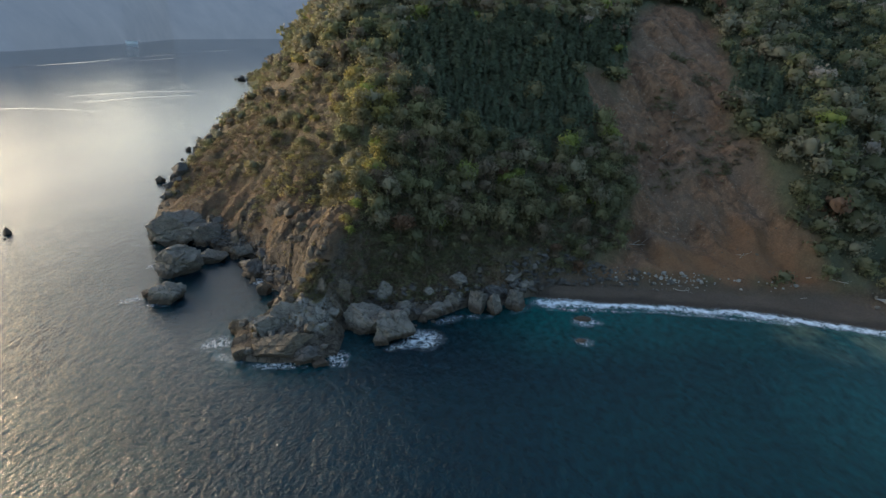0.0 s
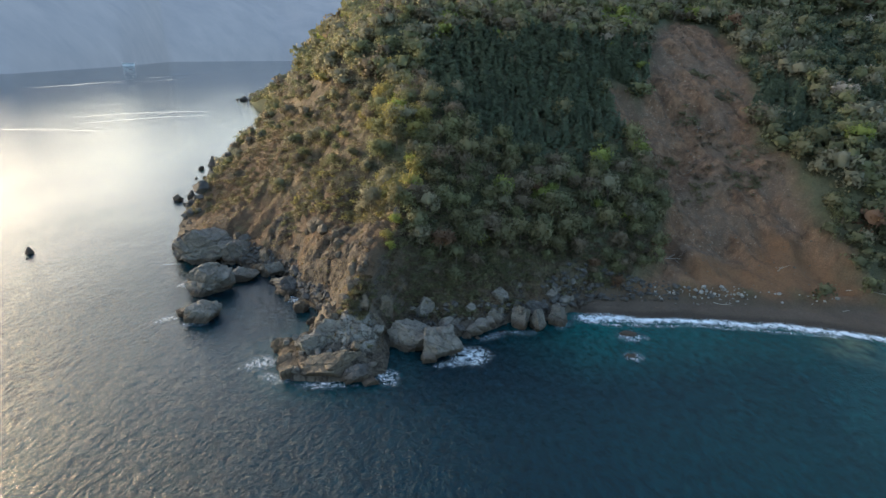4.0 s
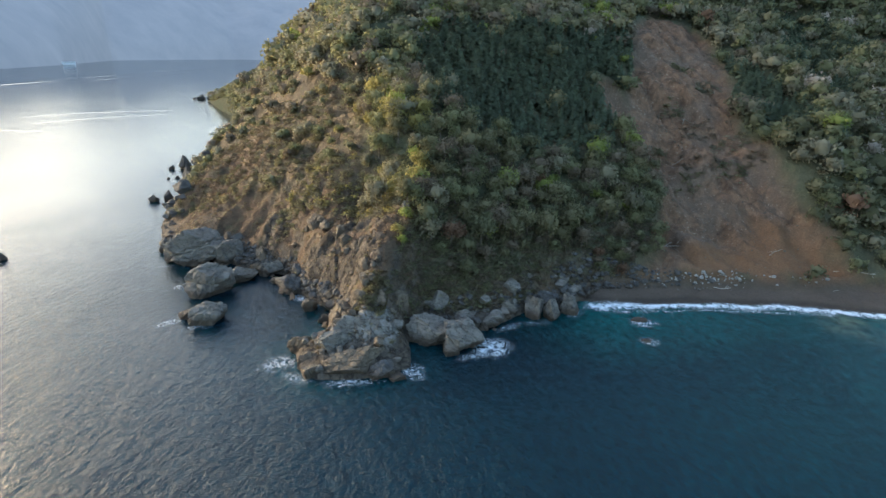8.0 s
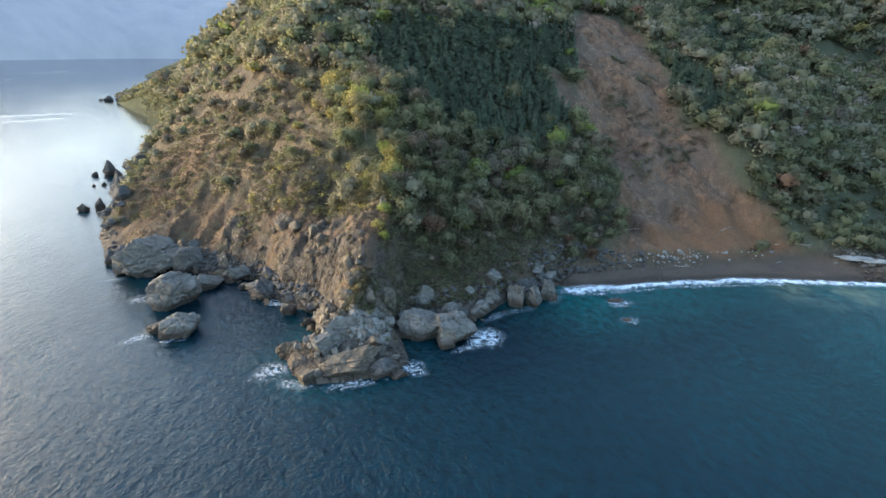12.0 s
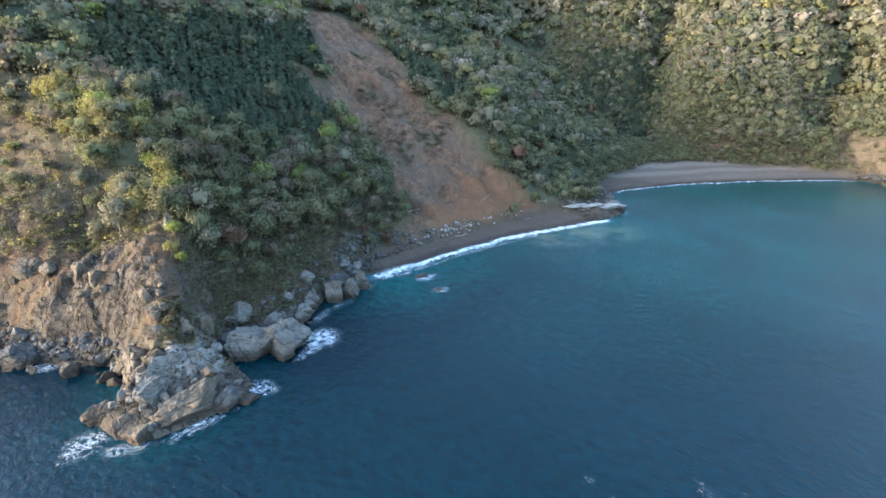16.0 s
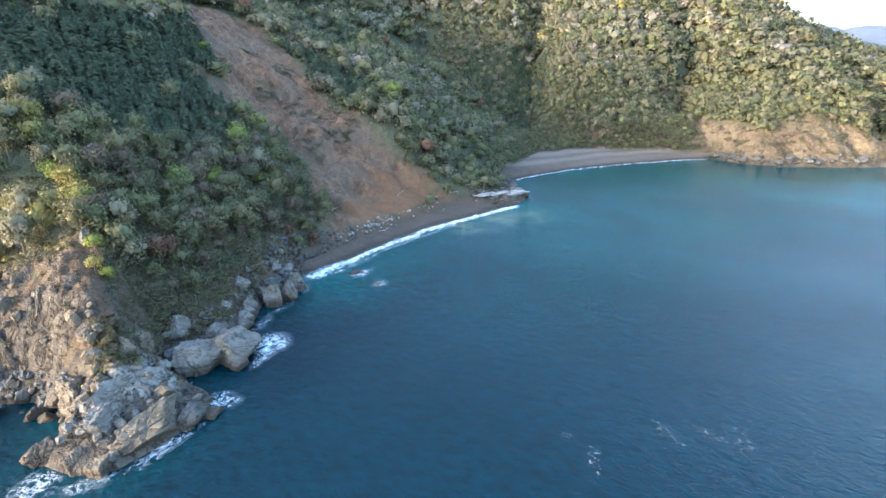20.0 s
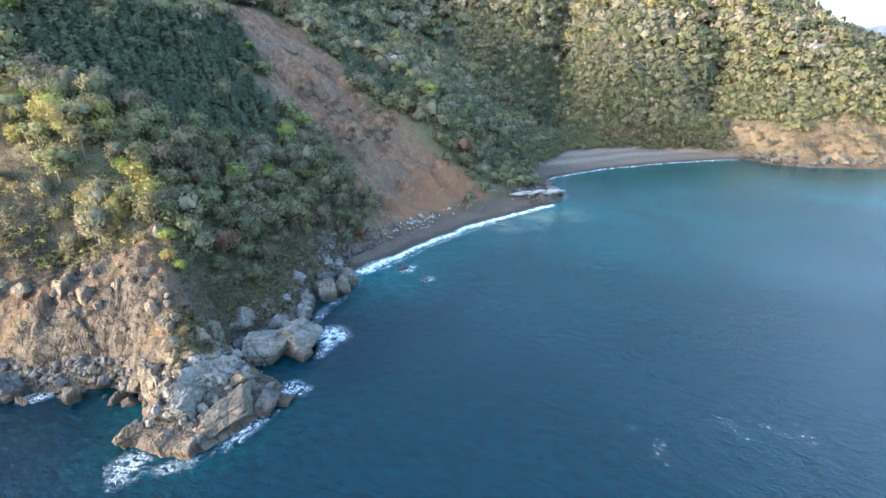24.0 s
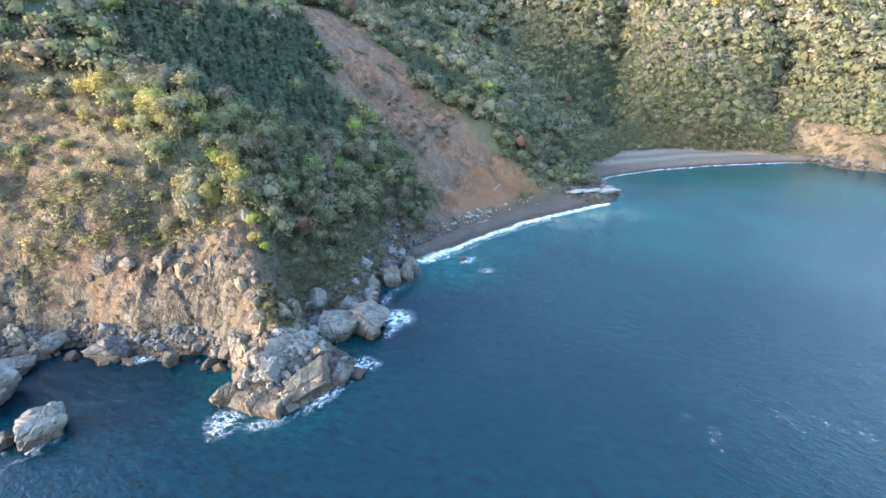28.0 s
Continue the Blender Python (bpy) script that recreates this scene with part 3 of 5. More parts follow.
BALLS = {level: ball(level) for level in (1, 2, 3, 4, 5)}


def rock_shape(seed, level=3, cuts=11, wear=0.03):
    """A broken block: a ball cut by planes, with worn, uneven faces. Unit size."""
    rng = np.random.default_rng(seed)
    verts, faces = BALLS[level]
    axes = np.linalg.qr(rng.normal(size=(3, 3)))[0]
    planes = np.concatenate([axes, -axes, rng.normal(size=(cuts, 3))]) + rng.normal(size=(cuts + 6, 3)) * 0.16
    planes /= np.linalg.norm(planes, axis=1)[:, None]
    depth = np.concatenate([rng.uniform(0.45, 0.72, 6), rng.uniform(0.62, 0.9, cuts)])
    along = verts @ planes.T
    reach = np.min(np.where(along > 0.05, depth / np.maximum(along, 0.05), 9.0), axis=1)
    reach = np.minimum(reach, 1.0)
    if level > 2:
        joints = rng.normal(size=(22, 3))
        joints /= np.linalg.norm(joints, axis=1)[:, None]
        reach = reach * (1 + rng.uniform(-0.1, 0.03, 22))[np.argmax(verts @ joints.T, axis=1)]
    if level > 3:
        bed = axes[2] + rng.normal(size=3) * 0.1
        layers = verts @ bed * rng.uniform(2.2, 3.6) + 0.35 * np.sin(verts @ axes[0] * 3.1 + rng.uniform(0, 6))
        reach = reach * (1 - 0.035 * (layers - np.floor(layers)) ** 2)
        for k in range(7):
            cut = rng.normal(size=3)
            cut /= np.linalg.norm(cut)
            away = (verts * reach[:, None]) @ cut - rng.uniform(-0.45, 0.45) + 0.05 * np.sin(verts @ axes[1] * 7 + k)
            reach = reach * (1 - 0.085 * np.exp(-(away / 0.032) ** 2))
    shift = rng.uniform(0, 50, 3)
    if level > 1:
        bumps = np.array([noise.fractal(Vector(v * 2.3 + shift), 0.7, 2.1, 4) - 1.1 * abs(noise.noise(Vector(v * 3.1 - shift))) for v in verts])
    else:
        bumps = rng.uniform(-0.5, 0.5, len(verts))
    return verts * (reach * (1 + wear * 1.6 * bumps))[:, None], faces


def boulder(name, label, material, x, y, size, turn=0.0, base=None, seed=1, level=5, cuts=14, tilt=0.0, group="boulders along the shore", wear=0.03, taper=0.0):
    """One boulder; size is length, depth and height; it is bedded in the ground or the sea bed."""
    verts, faces = rock_shape(seed, level if max(size) > 6.5 else min(level, 4), cuts, wear)
    verts = verts / np.abs(verts).max(axis=0) * np.array([size[0] / 2, size[1] / 2, size[2] * 0.62])
    verts[:, :2] *= (1 - taper * np.clip(verts[:, 2] / size[2] + 0.4, 0, 1))[:, None]
    foot = (max(float(surface(np.array([x]), np.array([y]))[0]), 0.0) if base is None else base) + size[2] * 0.36
    ob = new(name, mesh_of(name, verts, faces, material, True))
    ob.matrix_world = pose(x, y, foot, tilt, tilt * 0.6, turn)
    return tagged(ob, label, "rock", group)


def big_rocks():
    g, t, d, p = GREY_ROCK, TAN_ROCK, DARK_ROCK, PALE_ROCK
    # the broad dome and the two rounded rocks off the cove
    dome = "broad cracked grey rock dome rising from the sea"
    boulder("rock_dome", dome, g, -102.5, 172, (21, 16, 12.5), 8, -0.6, 11, cuts=12)
    boulder("rock_dome", dome, g, -92.5, 172.5, (12, 12, 8.5), -20, -0.5, 12)
    boulder("rock_dome", dome, g, -109, 174, (11, 11, 9.0), 30, -0.5, 13)
    boulder("sea_boulder", "large smooth rounded pale grey boulder in the water", g, -89.8, 147, (14.2, 13, 9.6), 35, -0.9, 21, cuts=22, wear=0.04)
    boulder("sea_boulder", "grey ledge behind the rounded boulder", g, -84, 156, (11, 7, 4.5), 40, -0.5, 22)
    boulder("sea_boulder", "low rounded brown-grey boulder awash in the sea", g, -84, 129.5, (10, 8, 5.4), 18, -0.7, 25, cuts=16, wear=0.04)
    boulder("sea_boulder", "small dark boulder beside the low rounded one", d, -89.8, 131, (5, 4.5, 3), 50, -0.5, 24)
    # the outcrop at the tip of the point
    outcrop = "jagged tan rock block of the outcrop at the point"
    for k, (x, y, size, turn, base, m) in enumerate([
            (-55.5, 112.5, (6, 7, 4.6), 20, -0.6, t), (-53.2, 106.5, (4.2, 5.5, 3.6), -15, -0.5, t), (-51.4, 101.8, (3.8, 4.2, 3.4), 10, -0.7, t),
            (-47.2, 103.8, (5, 5, 3.6), 40, -0.5, t), (-40.8, 104.0, (16, 7.5, 6.6), 14, -0.6, t), (-42.3, 113.2, (14.5, 10.5, 9.0), 22, 0.0, g), (-35.5, 102.5, (8, 5.5, 4.4), 28, -0.7, d),
            (-32.2, 100.8, (5, 4, 2.0), 0, -0.7, d), (-46.5, 110.0, (9, 6.5, 7.4), 25, 0.2, g), (-40.5, 111.5, (9, 7, 6.8), -20, 0.4, g),
            (-49.0, 112.5, (6, 7, 4.6), 60, 0.0, g), (-36.0, 110.0, (7, 7, 4.5), 15, 0.0, g), (-43.5, 117.0, (7, 6, 8.6), 40, 1.0, t), (-47.5, 119.0, (5, 6, 6.5), 10, 0.4, t),
            (-38.0, 117.5, (6, 6, 7.2), -30, 1.0, g), (-33.5, 115.0, (4.5, 5, 3.2), 15, -0.2, d)]):
        boulder("outcrop_rock", outcrop if m is t else ("dark wet rock block of the outcrop at the point" if m is d else "cracked grey slab on the outcrop at the point"),
                m, x - 1.7, y + 1.5, size, turn, base, 40 + k, 5, 10, group="rocks of the outcrop at the point")
    for k, (x, y, size, turn, base) in enumerate([(-44, 121.5, (6, 5, 7), 15, 3.0), (-39.5, 123, (6, 5, 6), -25, 6.0), (-48, 124.5, (5, 5, 6), 50, 1.5), (-41.5, 127.5, (6, 5, 6), 5, 9.0),
                                                  (-46.5, 115, (5, 4.5, 6), -30, 0.8), (-35.5, 121, (5, 6, 5.5), 20, 2.0), (-34, 126, (5, 5, 6), 70, 4.0), (-50.5, 115.5, (4, 5, 3.4), 10, -0.2)]):
        boulder("crag", "tan rock buttress of the spur above the point", t, x, y, size, turn, base, 160 + k, 5, 16, group="crags of the cliff", wear=0.05)
    for k, (x, y, s) in enumerate([(-50.5, 108.6, 1.9), (-47.6, 107.2, 1.7), (-45.4, 106.6, 2.0), (-42.8, 107.0, 1.5), (-49.2, 106.4, 1.4), (-46.3, 105.4, 1.3), (-51.8, 110.6, 1.5),
                                   (-39.6, 107.6, 1.6), (-37.5, 106.8, 1.3), (-44.0, 105.5, 1.2), (-48.6, 109.6, 1.2), (-53.5, 109.2, 1.4)]):
        boulder("loose_stone", "pale angular stone lying on the outcrop", g, x - 1.7, y + 1.5, (s * 1.2, s, s * 0.9), 37 * k, 2.0 + 0.35 * (y - 104), 70 + k, 3,
                group="stones lying on the outcrop")
    # twin rock beside the point, blocks further along the shore
    boulder("shore_rock", "grey cracked rock block at the water's edge", g, -26.4, 119.7, (15, 10.5, 7.2), -20, -0.6, 81, cuts=9)
    boulder("shore_rock", "large grey rounded rock with foam at its foot", g, -19.6, 117.0, (13, 11.5, 8.2), -25, -0.7, 82, cuts=9)
    boulder("shore_rock", "small stone at the foot of the large grey rock", g, -21.6, 111.9, (4.2, 3.2, 3.2), 0, -0.6, 83)
    boulder("shore_rock", "split brown-grey rock block standing in the surf", g, 2.0, 131.3, (5.5, 6.5, 7.2), 12, -0.5, 84, cuts=9)
    boulder("shore_rock", "split brown-grey rock block standing in the surf", g, 6.3, 130.2, (4.2, 6, 6.4), 6, -0.5, 85, cuts=9)
    boulder("shore_rock", "brown-grey rock block at the end of the beach", g, 12.4, 134.4, (7, 6, 6.0), 40, -0.5, 86, cuts=9)
    boulder("shore_rock", "squat grey rock between the split block and the cliff", d, 6.5, 138, (8, 6, 5), 10, 0, 87)
    boulder("shore_rock", "grey rock ledge below the wooded slope", g, -9, 128, (6, 5, 3.6), 30, 0, 88)
    boulder("shore_rock", "grey rock ledge below the wooded slope", g, -5, 133, (6, 5, 4.4), -20, 0.5, 89)
    boulder("shore_rock", "dark rock in the shaded inlet", d, -29, 124, (6, 6, 4.5), 15, -0.4, 90)
    boulder("shore_rock", "dark flat rock in the shaded inlet", d, -31.5, 119, (5, 4, 2), 50, -0.4, 91)
    # the cove west of the point
    boulder("cove_rock", "round tan boulder standing in the cove", t, -59.2, 135.6, (4.6, 4.2, 3.8), 0, -0.4, 92, cuts=7)
    boulder("cove_rock", "dark grey rock shelf at the edge of the cove", d, -66.5, 148.5, (12, 8, 5.2), -35, -0.4, 93)
    boulder("cove_rock", "dark grey rock shelf at the edge of the cove", d, -59, 144.5, (8, 6, 5), -30, 0, 94)
    boulder("cove_rock", "brown rock block below the cliff", t, -54, 139.5, (5, 5, 4.4), 20, 0, 95)
    boulder("cove_rock", "brown rock block below the cliff", g, -76, 161, (8, 6, 4.6), 15, -0.2, 96)
    boulder("cove_rock", "upright brown rock at the head of the cove", t, -80.5, 168, (5, 5, 6.5), 0, 0, 97)
    boulder("cove_rock", "grey slab leaning on the cliff foot", g, -51.5, 129.5, (5, 4, 3.2), 60, 0, 98)
    # pinnacles on the crest above the point
    boulder("crag", "pointed grey crag standing out of the wooded crest", g, -33.2, 145.2, (3.4, 3.2, 7.5), 20, 22.0, 101, cuts=14, group="crags of the cliff")
    boulder("crag", "tan crag on the cliff face", t, -44, 141, (8, 6, 8), 20, 12.5, 102, group="crags of the cliff")
    boulder("crag", "tan crag on the cliff face", t, -41, 133, (7, 6, 9), -10, 8.5, 103, group="crags of the cliff")
    boulder("crag", "tan crag on the cliff face", t, -52, 152, (6, 5, 7), 30, 12.5, 104, group="crags of the cliff")
    boulder("crag", "tan crag on the cliff face", t, -61, 162, (7, 5, 7), -20, 12.5, 105, group="crags of the cliff")
    boulder("crag", "grey crag at the edge of the wooded slope", g, -24, 131, (6, 5, 6), 15, 2.2, 106, group="crags of the cliff")
    boulder("crag", "grey crag on the slope above the shore", g, -20, 136, (5, 4, 4), 45, 6.8, 107, group="crags of the cliff")
    # sea stacks to the north-west
    stack = "dark pointed sea stack off the headland"
    for k, (x, y, size) in enumerate([(-166, 319, (9, 7, 7.5)), (-172, 316, (5, 4, 3)), (-160, 294, (4, 3, 1.6)), (-164, 292, (3, 2.4, 1.3)), (-151, 246, (7, 5, 3.6)), (-145, 248, (5, 5, 5.0)),
                                      (-147, 318, (10, 9, 12)), (-143, 268, (10, 12, 12)), (-166, 172, (3.6, 3.2, 2.6)), (-163, 167, (1.6, 1.4, 0.9)), (-326, 774, (16, 10, 7)), (-338, 782, (9, 6, 3)),
                                      (-136, 236, (9, 9, 6)), (-131, 222, (9, 8, 5))]):
        boulder("sea_rock", stack, DARK_ROCK, x, y, (size[0], size[1], size[2] * 1.15), 40 * k, -0.3, 120 + k, 4, 14, group="sea stacks off the headland", taper=0.6)
    # the pale point between the two beaches
    for k, (x, y, size, m) in enumerate([(132, 130.5, (15, 5, 1.9), p), (126, 134, (14, 4, 1.5), p), (119, 138, (14, 3.4, 1.2), p), (138, 133, (9, 6, 2.4), g), (143, 138, (6, 5, 3), d), (138, 129.5, (6, 4, 2.4), g),
                                         (147, 143, (6, 5, 3), d), (150, 148, (5, 4, 2.4), d)]):
        boulder("point_rock", "pale bleached rock slab on the low point" if m is p else "grey rock of the low point between the beaches", m, x, y, size, (-26 + 4 * k) if m is p else 20 - 9 * k, None, 140 + k, 4, 10,
                group="rocks of the low point")
    # half-sunk rocks in the surf
    boulder("sunken_rock", "low dark rock awash off the beach", d, 30, 128.5, (5, 3.5, 1.3), 20, -0.5, 151, 3)
    boulder("sunken_rock", "low dark rock awash off the beach", d, 27.5, 117.5, (3.6, 2.6, 0.8), -20, -0.4, 152, 3)


big_rocks()


def joined(shapes, spots):
    """Vertices and faces of many shapes at spots (x, y, z, sx, sy, sz, turn), shapes taken in turn."""
    all_v, all_f, start = [], [], 0
    for k, (verts, faces, *rest) in enumerate(shapes):
        own = spots[k::len(shapes)]
        if not len(own):
            continue
        c, s = np.cos(own[:, 6])[:, None], np.sin(own[:, 6])[:, None]
        vx, vy, vz = (verts[None, :, a] * own[:, 3 + a, None] for a in range(3))
        v = np.stack([vx * c - vy * s + own[:, 0, None], vx * s + vy * c + own[:, 1, None], vz + own[:, 2, None]], -1)
        f = faces[None] + (np.arange(len(own)) * len(verts))[:, None, None] + start
        all_v.append(v.reshape(-1, 3))
        all_f.append(f.reshape(-1, faces.shape[1]))
        start += v.shape[0] * v.shape[1]
    return np.concatenate(all_v), np.concatenate(all_f)


def leafage(name, shapes, spots, material):
    """One mesh of many crowns or tufts, shaded softly by the way their sprays face."""
    spots = np.array(spots)
    verts, faces = joined(shapes, spots)
    plain = spots.copy()
    plain[:, :3], plain[:, 3:6] = 0, 1
    return mesh_of(name, verts, faces, material, normals=joined([(n, f) for v, f, n in shapes], plain)[0])


def scatter(poly, count, rng, low=0.0):
    """About count random spots inside a region of the plan, above the height low: x, y, z."""
    p = np.array(poly)
    x, y = rng.uniform(p[:, 0].min(), p[:, 0].max(), count * 4), rng.uniform(p[:, 1].min(), p[:, 1].max(), count * 4)
    keep = inside(x, y, poly)
    x, y = x[keep][:count], y[keep][:count]
    z = np.maximum(surface(x, y), low)
    return np.stack([x, y, z], -1)


STONES = [rock_shape(200 + k, 2, 9) for k in range(6)]
ROUGH_BLOCKS = [rock_shape(240 + k, 3, 10, 0.05) for k in range(6)]
PEBBLES = [rock_shape(220 + k, 1, 7) for k in range(6)]


def scree(name, label, material, poly, count, small, large, seed, shapes=PEBBLES, low=-0.2, high=99.0, tall=1.0):
    rng = np.random.default_rng(seed)
    at = scatter(poly, count, rng, low)
    at = at[inside(at[:, 0], at[:, 1], LAND) & (at[:, 2] < high)]
    n = len(at)
    size = small * (large / small) ** (rng.uniform(0, 1, n) ** 2.2)
    spots = np.stack([at[:, 0], at[:, 1], at[:, 2] + size * 0.18, size * rng.uniform(0.5, 0.75, n), size * rng.uniform(0.4, 0.6, n), size * rng.uniform(0.3, 0.5, n) * tall, rng.uniform(0, 6.28, n)], -1)
    verts, faces = joined(shapes, spots)
    return tagged(new(name, mesh_of(name, verts, faces, material, True)), label, "rubble", kind="stuff")


COVE_FOOT = [(-118, 172), (-88, 166), (-80, 158), (-70, 146), (-62, 136), (-55, 130), (-52, 120), (-46, 120), (-44, 128), (-46, 140), (-56, 153), (-66, 163), (-80, 175), (-100, 184)]
EAST_FOOT = [(-30, 118), (-22, 120), (-10, 122), (0, 132), (16, 139), (20, 150), (8, 148), (-6, 141), (-18, 131), (-28, 131)]
RUBBLE_END = [(15, 140), (20, 141), (24, 146), (44, 147), (60, 147.5), (44, 151), (30, 153), (18, 152), (10, 146)]
scree("scree", "dark grey broken rock at the foot of the cliff", DARK_ROCK, COVE_FOOT, 2600, 0.6, 2.4, 301, STONES, high=5.0)
scree("scree", "brown stones strewn over the cliff face", TAN_ROCK, BARE_FACE, 120, 0.35, 1.5, 302, STONES)
scree("crags", "tan rock ribs standing out of the cliff face", TAN_ROCK, [(-50, 124), (-40, 118), (-36, 132), (-33, 146), (-42, 156), (-58, 166), (-70, 172), (-78, 172), (-66, 158), (-54, 146)], 48, 1.8, 5.4, 309, STONES, high=17.0, tall=1.5)
scree("scree", "grey boulders heaped along the shaded shore", DARK_ROCK, EAST_FOOT, 420, 0.5, 2.2, 303, STONES, high=5.5)
scree("scree", "dark blue-grey rubble at the end of the beach", DARK_ROCK, RUBBLE_END, 420, 0.6, 2.6, 304, STONES)
TIP = [(-57, 107), (-50, 102), (-35, 102), (-32, 110), (-33, 120), (-44, 122), (-51, 117)]
scree("scree", "pale broken stones on the outcrop at the point", GREY_ROCK, TIP, 16, 0.5, 1.3, 310, STONES)
scree("slide_debris", "stones strewn over the earth slide", TAN_ROCK, SLIDE, 900, 0.25, 1.3, 305)
scree("scree", "pale ledges on the golden bay cliff", TAN_ROCK, BAY_CLIFF, 90, 1.0, 3.6, 311, STONES, high=24.0)
scree("scree", "dark rocks along the foot of the bay cliff", DARK_ROCK, [(281, 82), (272, 56), (276, 44), (285, 24), (303, -2), (309, 0), (290, 27), (281, 46), (278, 60), (286, 82)], 300, 1.6, 6.0, 306, STONES)
scree("scree", "rocks along the western shore", DARK_ROCK, [(-120, 178), (-135, 209), (-144, 246), (-164, 330), (-156, 330), (-134, 246), (-124, 209), (-112, 180)], 320, 1.0, 4.5, 307, STONES)
scree("scree", "pale stones about the low point", GREY_ROCK, [(116, 128), (134, 124), (149, 136), (156, 150), (148, 148), (136, 139), (110, 145)], 240, 0.5, 2.2, 308, STONES)


scree("crags", "steep dark crags of the western cliffs", DARK_ROCK, [(-134, 206), (-142, 246), (-146, 330), (-135, 332), (-128, 246), (-123, 208)], 110, 3.0, 10.0, 312, ROUGH_BLOCKS, high=22.0)
scree("crags", "grey crags of the far point", DARK_ROCK, [(-325, 775), (-226, 588), (-174, 440), (-166, 440), (-215, 590), (-305, 770)], 70, 4.0, 12.0, 313, ROUGH_BLOCKS, high=14.0)


def block_field(name, label, group, materials, poly, count, small, large, seed, high=7.0):
    """Single blocks heaped over a stretch of shore, each a thing of its own."""
    rng = np.random.default_rng(seed)
    meshes = [mesh_of(name, *rock_shape(seed + k, 3, 10, 0.05), materials[k % len(materials)], True) for k in range(7)]
    at = scatter(poly, count, rng, -0.3)
    for k, (x, y, z) in enumerate(at[at[:, 2] < high]):
        s = small * (large / small) ** (rng.uniform() ** 1.6)
        ob = new(name, meshes[k % 7])
        ob.matrix_world = pose(x, y, z + s * 0.12, rng.uniform(-25, 25), rng.uniform(-25, 25), rng.uniform(0, 360)) @ Matrix.Diagonal((s * rng.uniform(0.6, 0.9), s * rng.uniform(0.45, 0.7), s * rng.uniform(0.35, 0.6), 1))
        tagged(ob, label, "rock", group)


block_field("shore_block", "angular grey rock block heaped on the shaded shore", "blocks along the shaded shore", [GREY_ROCK, GREY_ROCK, DARK_ROCK], EAST_FOOT, 95, 1.2, 4.2, 330)
block_field("cove_block", "angular brown-grey rock block at the cliff foot", "blocks at the foot of the cliff", [DARK_ROCK, TAN_ROCK, DARK_ROCK], COVE_FOOT, 120, 1.2, 4.4, 340, 6.0)
block_field("outcrop_block", "angular pale block of the outcrop at the point", "blocks of the outcrop", [GREY_ROCK, TAN_ROCK], TIP, 12, 1.6, 3.8, 350, 9.0)


def beach_stones():
    """The pale blocks that lie at the foot of the slide, each a thing of its own."""
    rng = np.random.default_rng(9)
    meshes = [mesh_of("beach_stone", v, f, PALE_ROCK, True) for v, f in STONES[:3]]
    for k in range(110):
        x = rng.choice([rng.uniform(34, 62), rng.uniform(44, 100), rng.uniform(50, 70)])
        y = 148.2 - max(0.0, (x - 60) * 0.075) + rng.normal(0, 0.9)
        s = rng.uniform(0.22, 0.55) if k % 5 else rng.uniform(0.6, 1.1)
        ob = new("beach_stone", meshes[k % 3])
        ob.matrix_world = pose(x, y, float(surface(np.array([x]), np.array([y]))[0]) + s * 0.2, 0, 0, rng.uniform(0, 360)) @ Matrix.Diagonal((s, s * 0.8, s * 0.65, 1))
        tagged(ob, "white broken stone block lying on the dark beach", "rock", "pale stones on the beach")


beach_stones()


# ---- trees ----
def crown_shape(seed, cards, lobes, card, tall=0.85, core=1, soft=0.3, inner=0.8):
    """A ragged crown of leaf sprays on several lobes, about 1 in radius, from z 0 up; quads only."""
    rng = np.random.default_rng(seed)
    centres = np.concatenate([[[0, 0, tall * 0.95]], np.stack([np.cos(a := rng.uniform(0, 6.28, lobes) + np.arange(lobes) * 6.28 / lobes) * (r := rng.uniform(0.35, 0.78, lobes)),
                                                          np.sin(a) * r, rng.uniform(0.2, 1.15, lobes) * tall], -1)])
    radii = np.concatenate([[0.6], rng.uniform(0.2, 0.46, lobes)])
    pick = rng.choice(lobes + 1, cards, p=radii ** 2 / np.sum(radii ** 2))
    way = rng.normal(size=(cards, 3))
    way[:, 2] += 0.35
    way /= np.linalg.norm(way, axis=1)[:, None]
    spot = centres[pick] + way * (radii[pick] * rng.normal(0.9, 0.26, cards))[:, None] * np.array([1, 1, tall])
    normal = way + rng.normal(size=(cards, 3)) * 0.8
    normal /= np.linalg.norm(normal, axis=1)[:, None]
    side = np.cross(normal, rng.normal(size=(cards, 3)))
    side /= np.linalg.norm(side, axis=1)[:, None]
    up = np.cross(normal, side)
    size = card * rng.uniform(0.6, 1.3, cards)[:, None]
    sag = normal * size * rng.uniform(-0.25, 0.45, cards)[:, None]
    quad = np.stack([spot - side * size, spot - up * size * 0.75 + sag, spot + side * size, spot + up * size * 0.75 + sag], 1)
    faced = way + normal * np.sign(np.sum(normal * way, axis=1))[:, None] * 0.18 + np.array([0, 0, soft])
    faced /= np.linalg.norm(faced, axis=1)[:, None]
    turned = np.sum(np.cross(quad[:, 1] - quad[:, 0], quad[:, 2] - quad[:, 1]) * way, axis=1) < 0
    quad[turned] = quad[turned][:, ::-1]
    verts, faces, normals = quad.reshape(-1, 3), np.arange(cards * 4).reshape(-1, 4), np.repeat(faced, 4, axis=0)
    for k in range(core):
        bv, bf = CORE
        wob = 1 + 0.18 * rng.normal(size=len(bv))
        cv = centres[k] + bv * wob[:, None] * radii[k] * inner * np.array([1, 1, tall])
        faces = np.concatenate([faces, bf + len(verts)])
        verts, normals = np.concatenate([verts, cv]), np.concatenate([normals, bv + np.array([0, 0, soft])])
    return verts, faces, normals


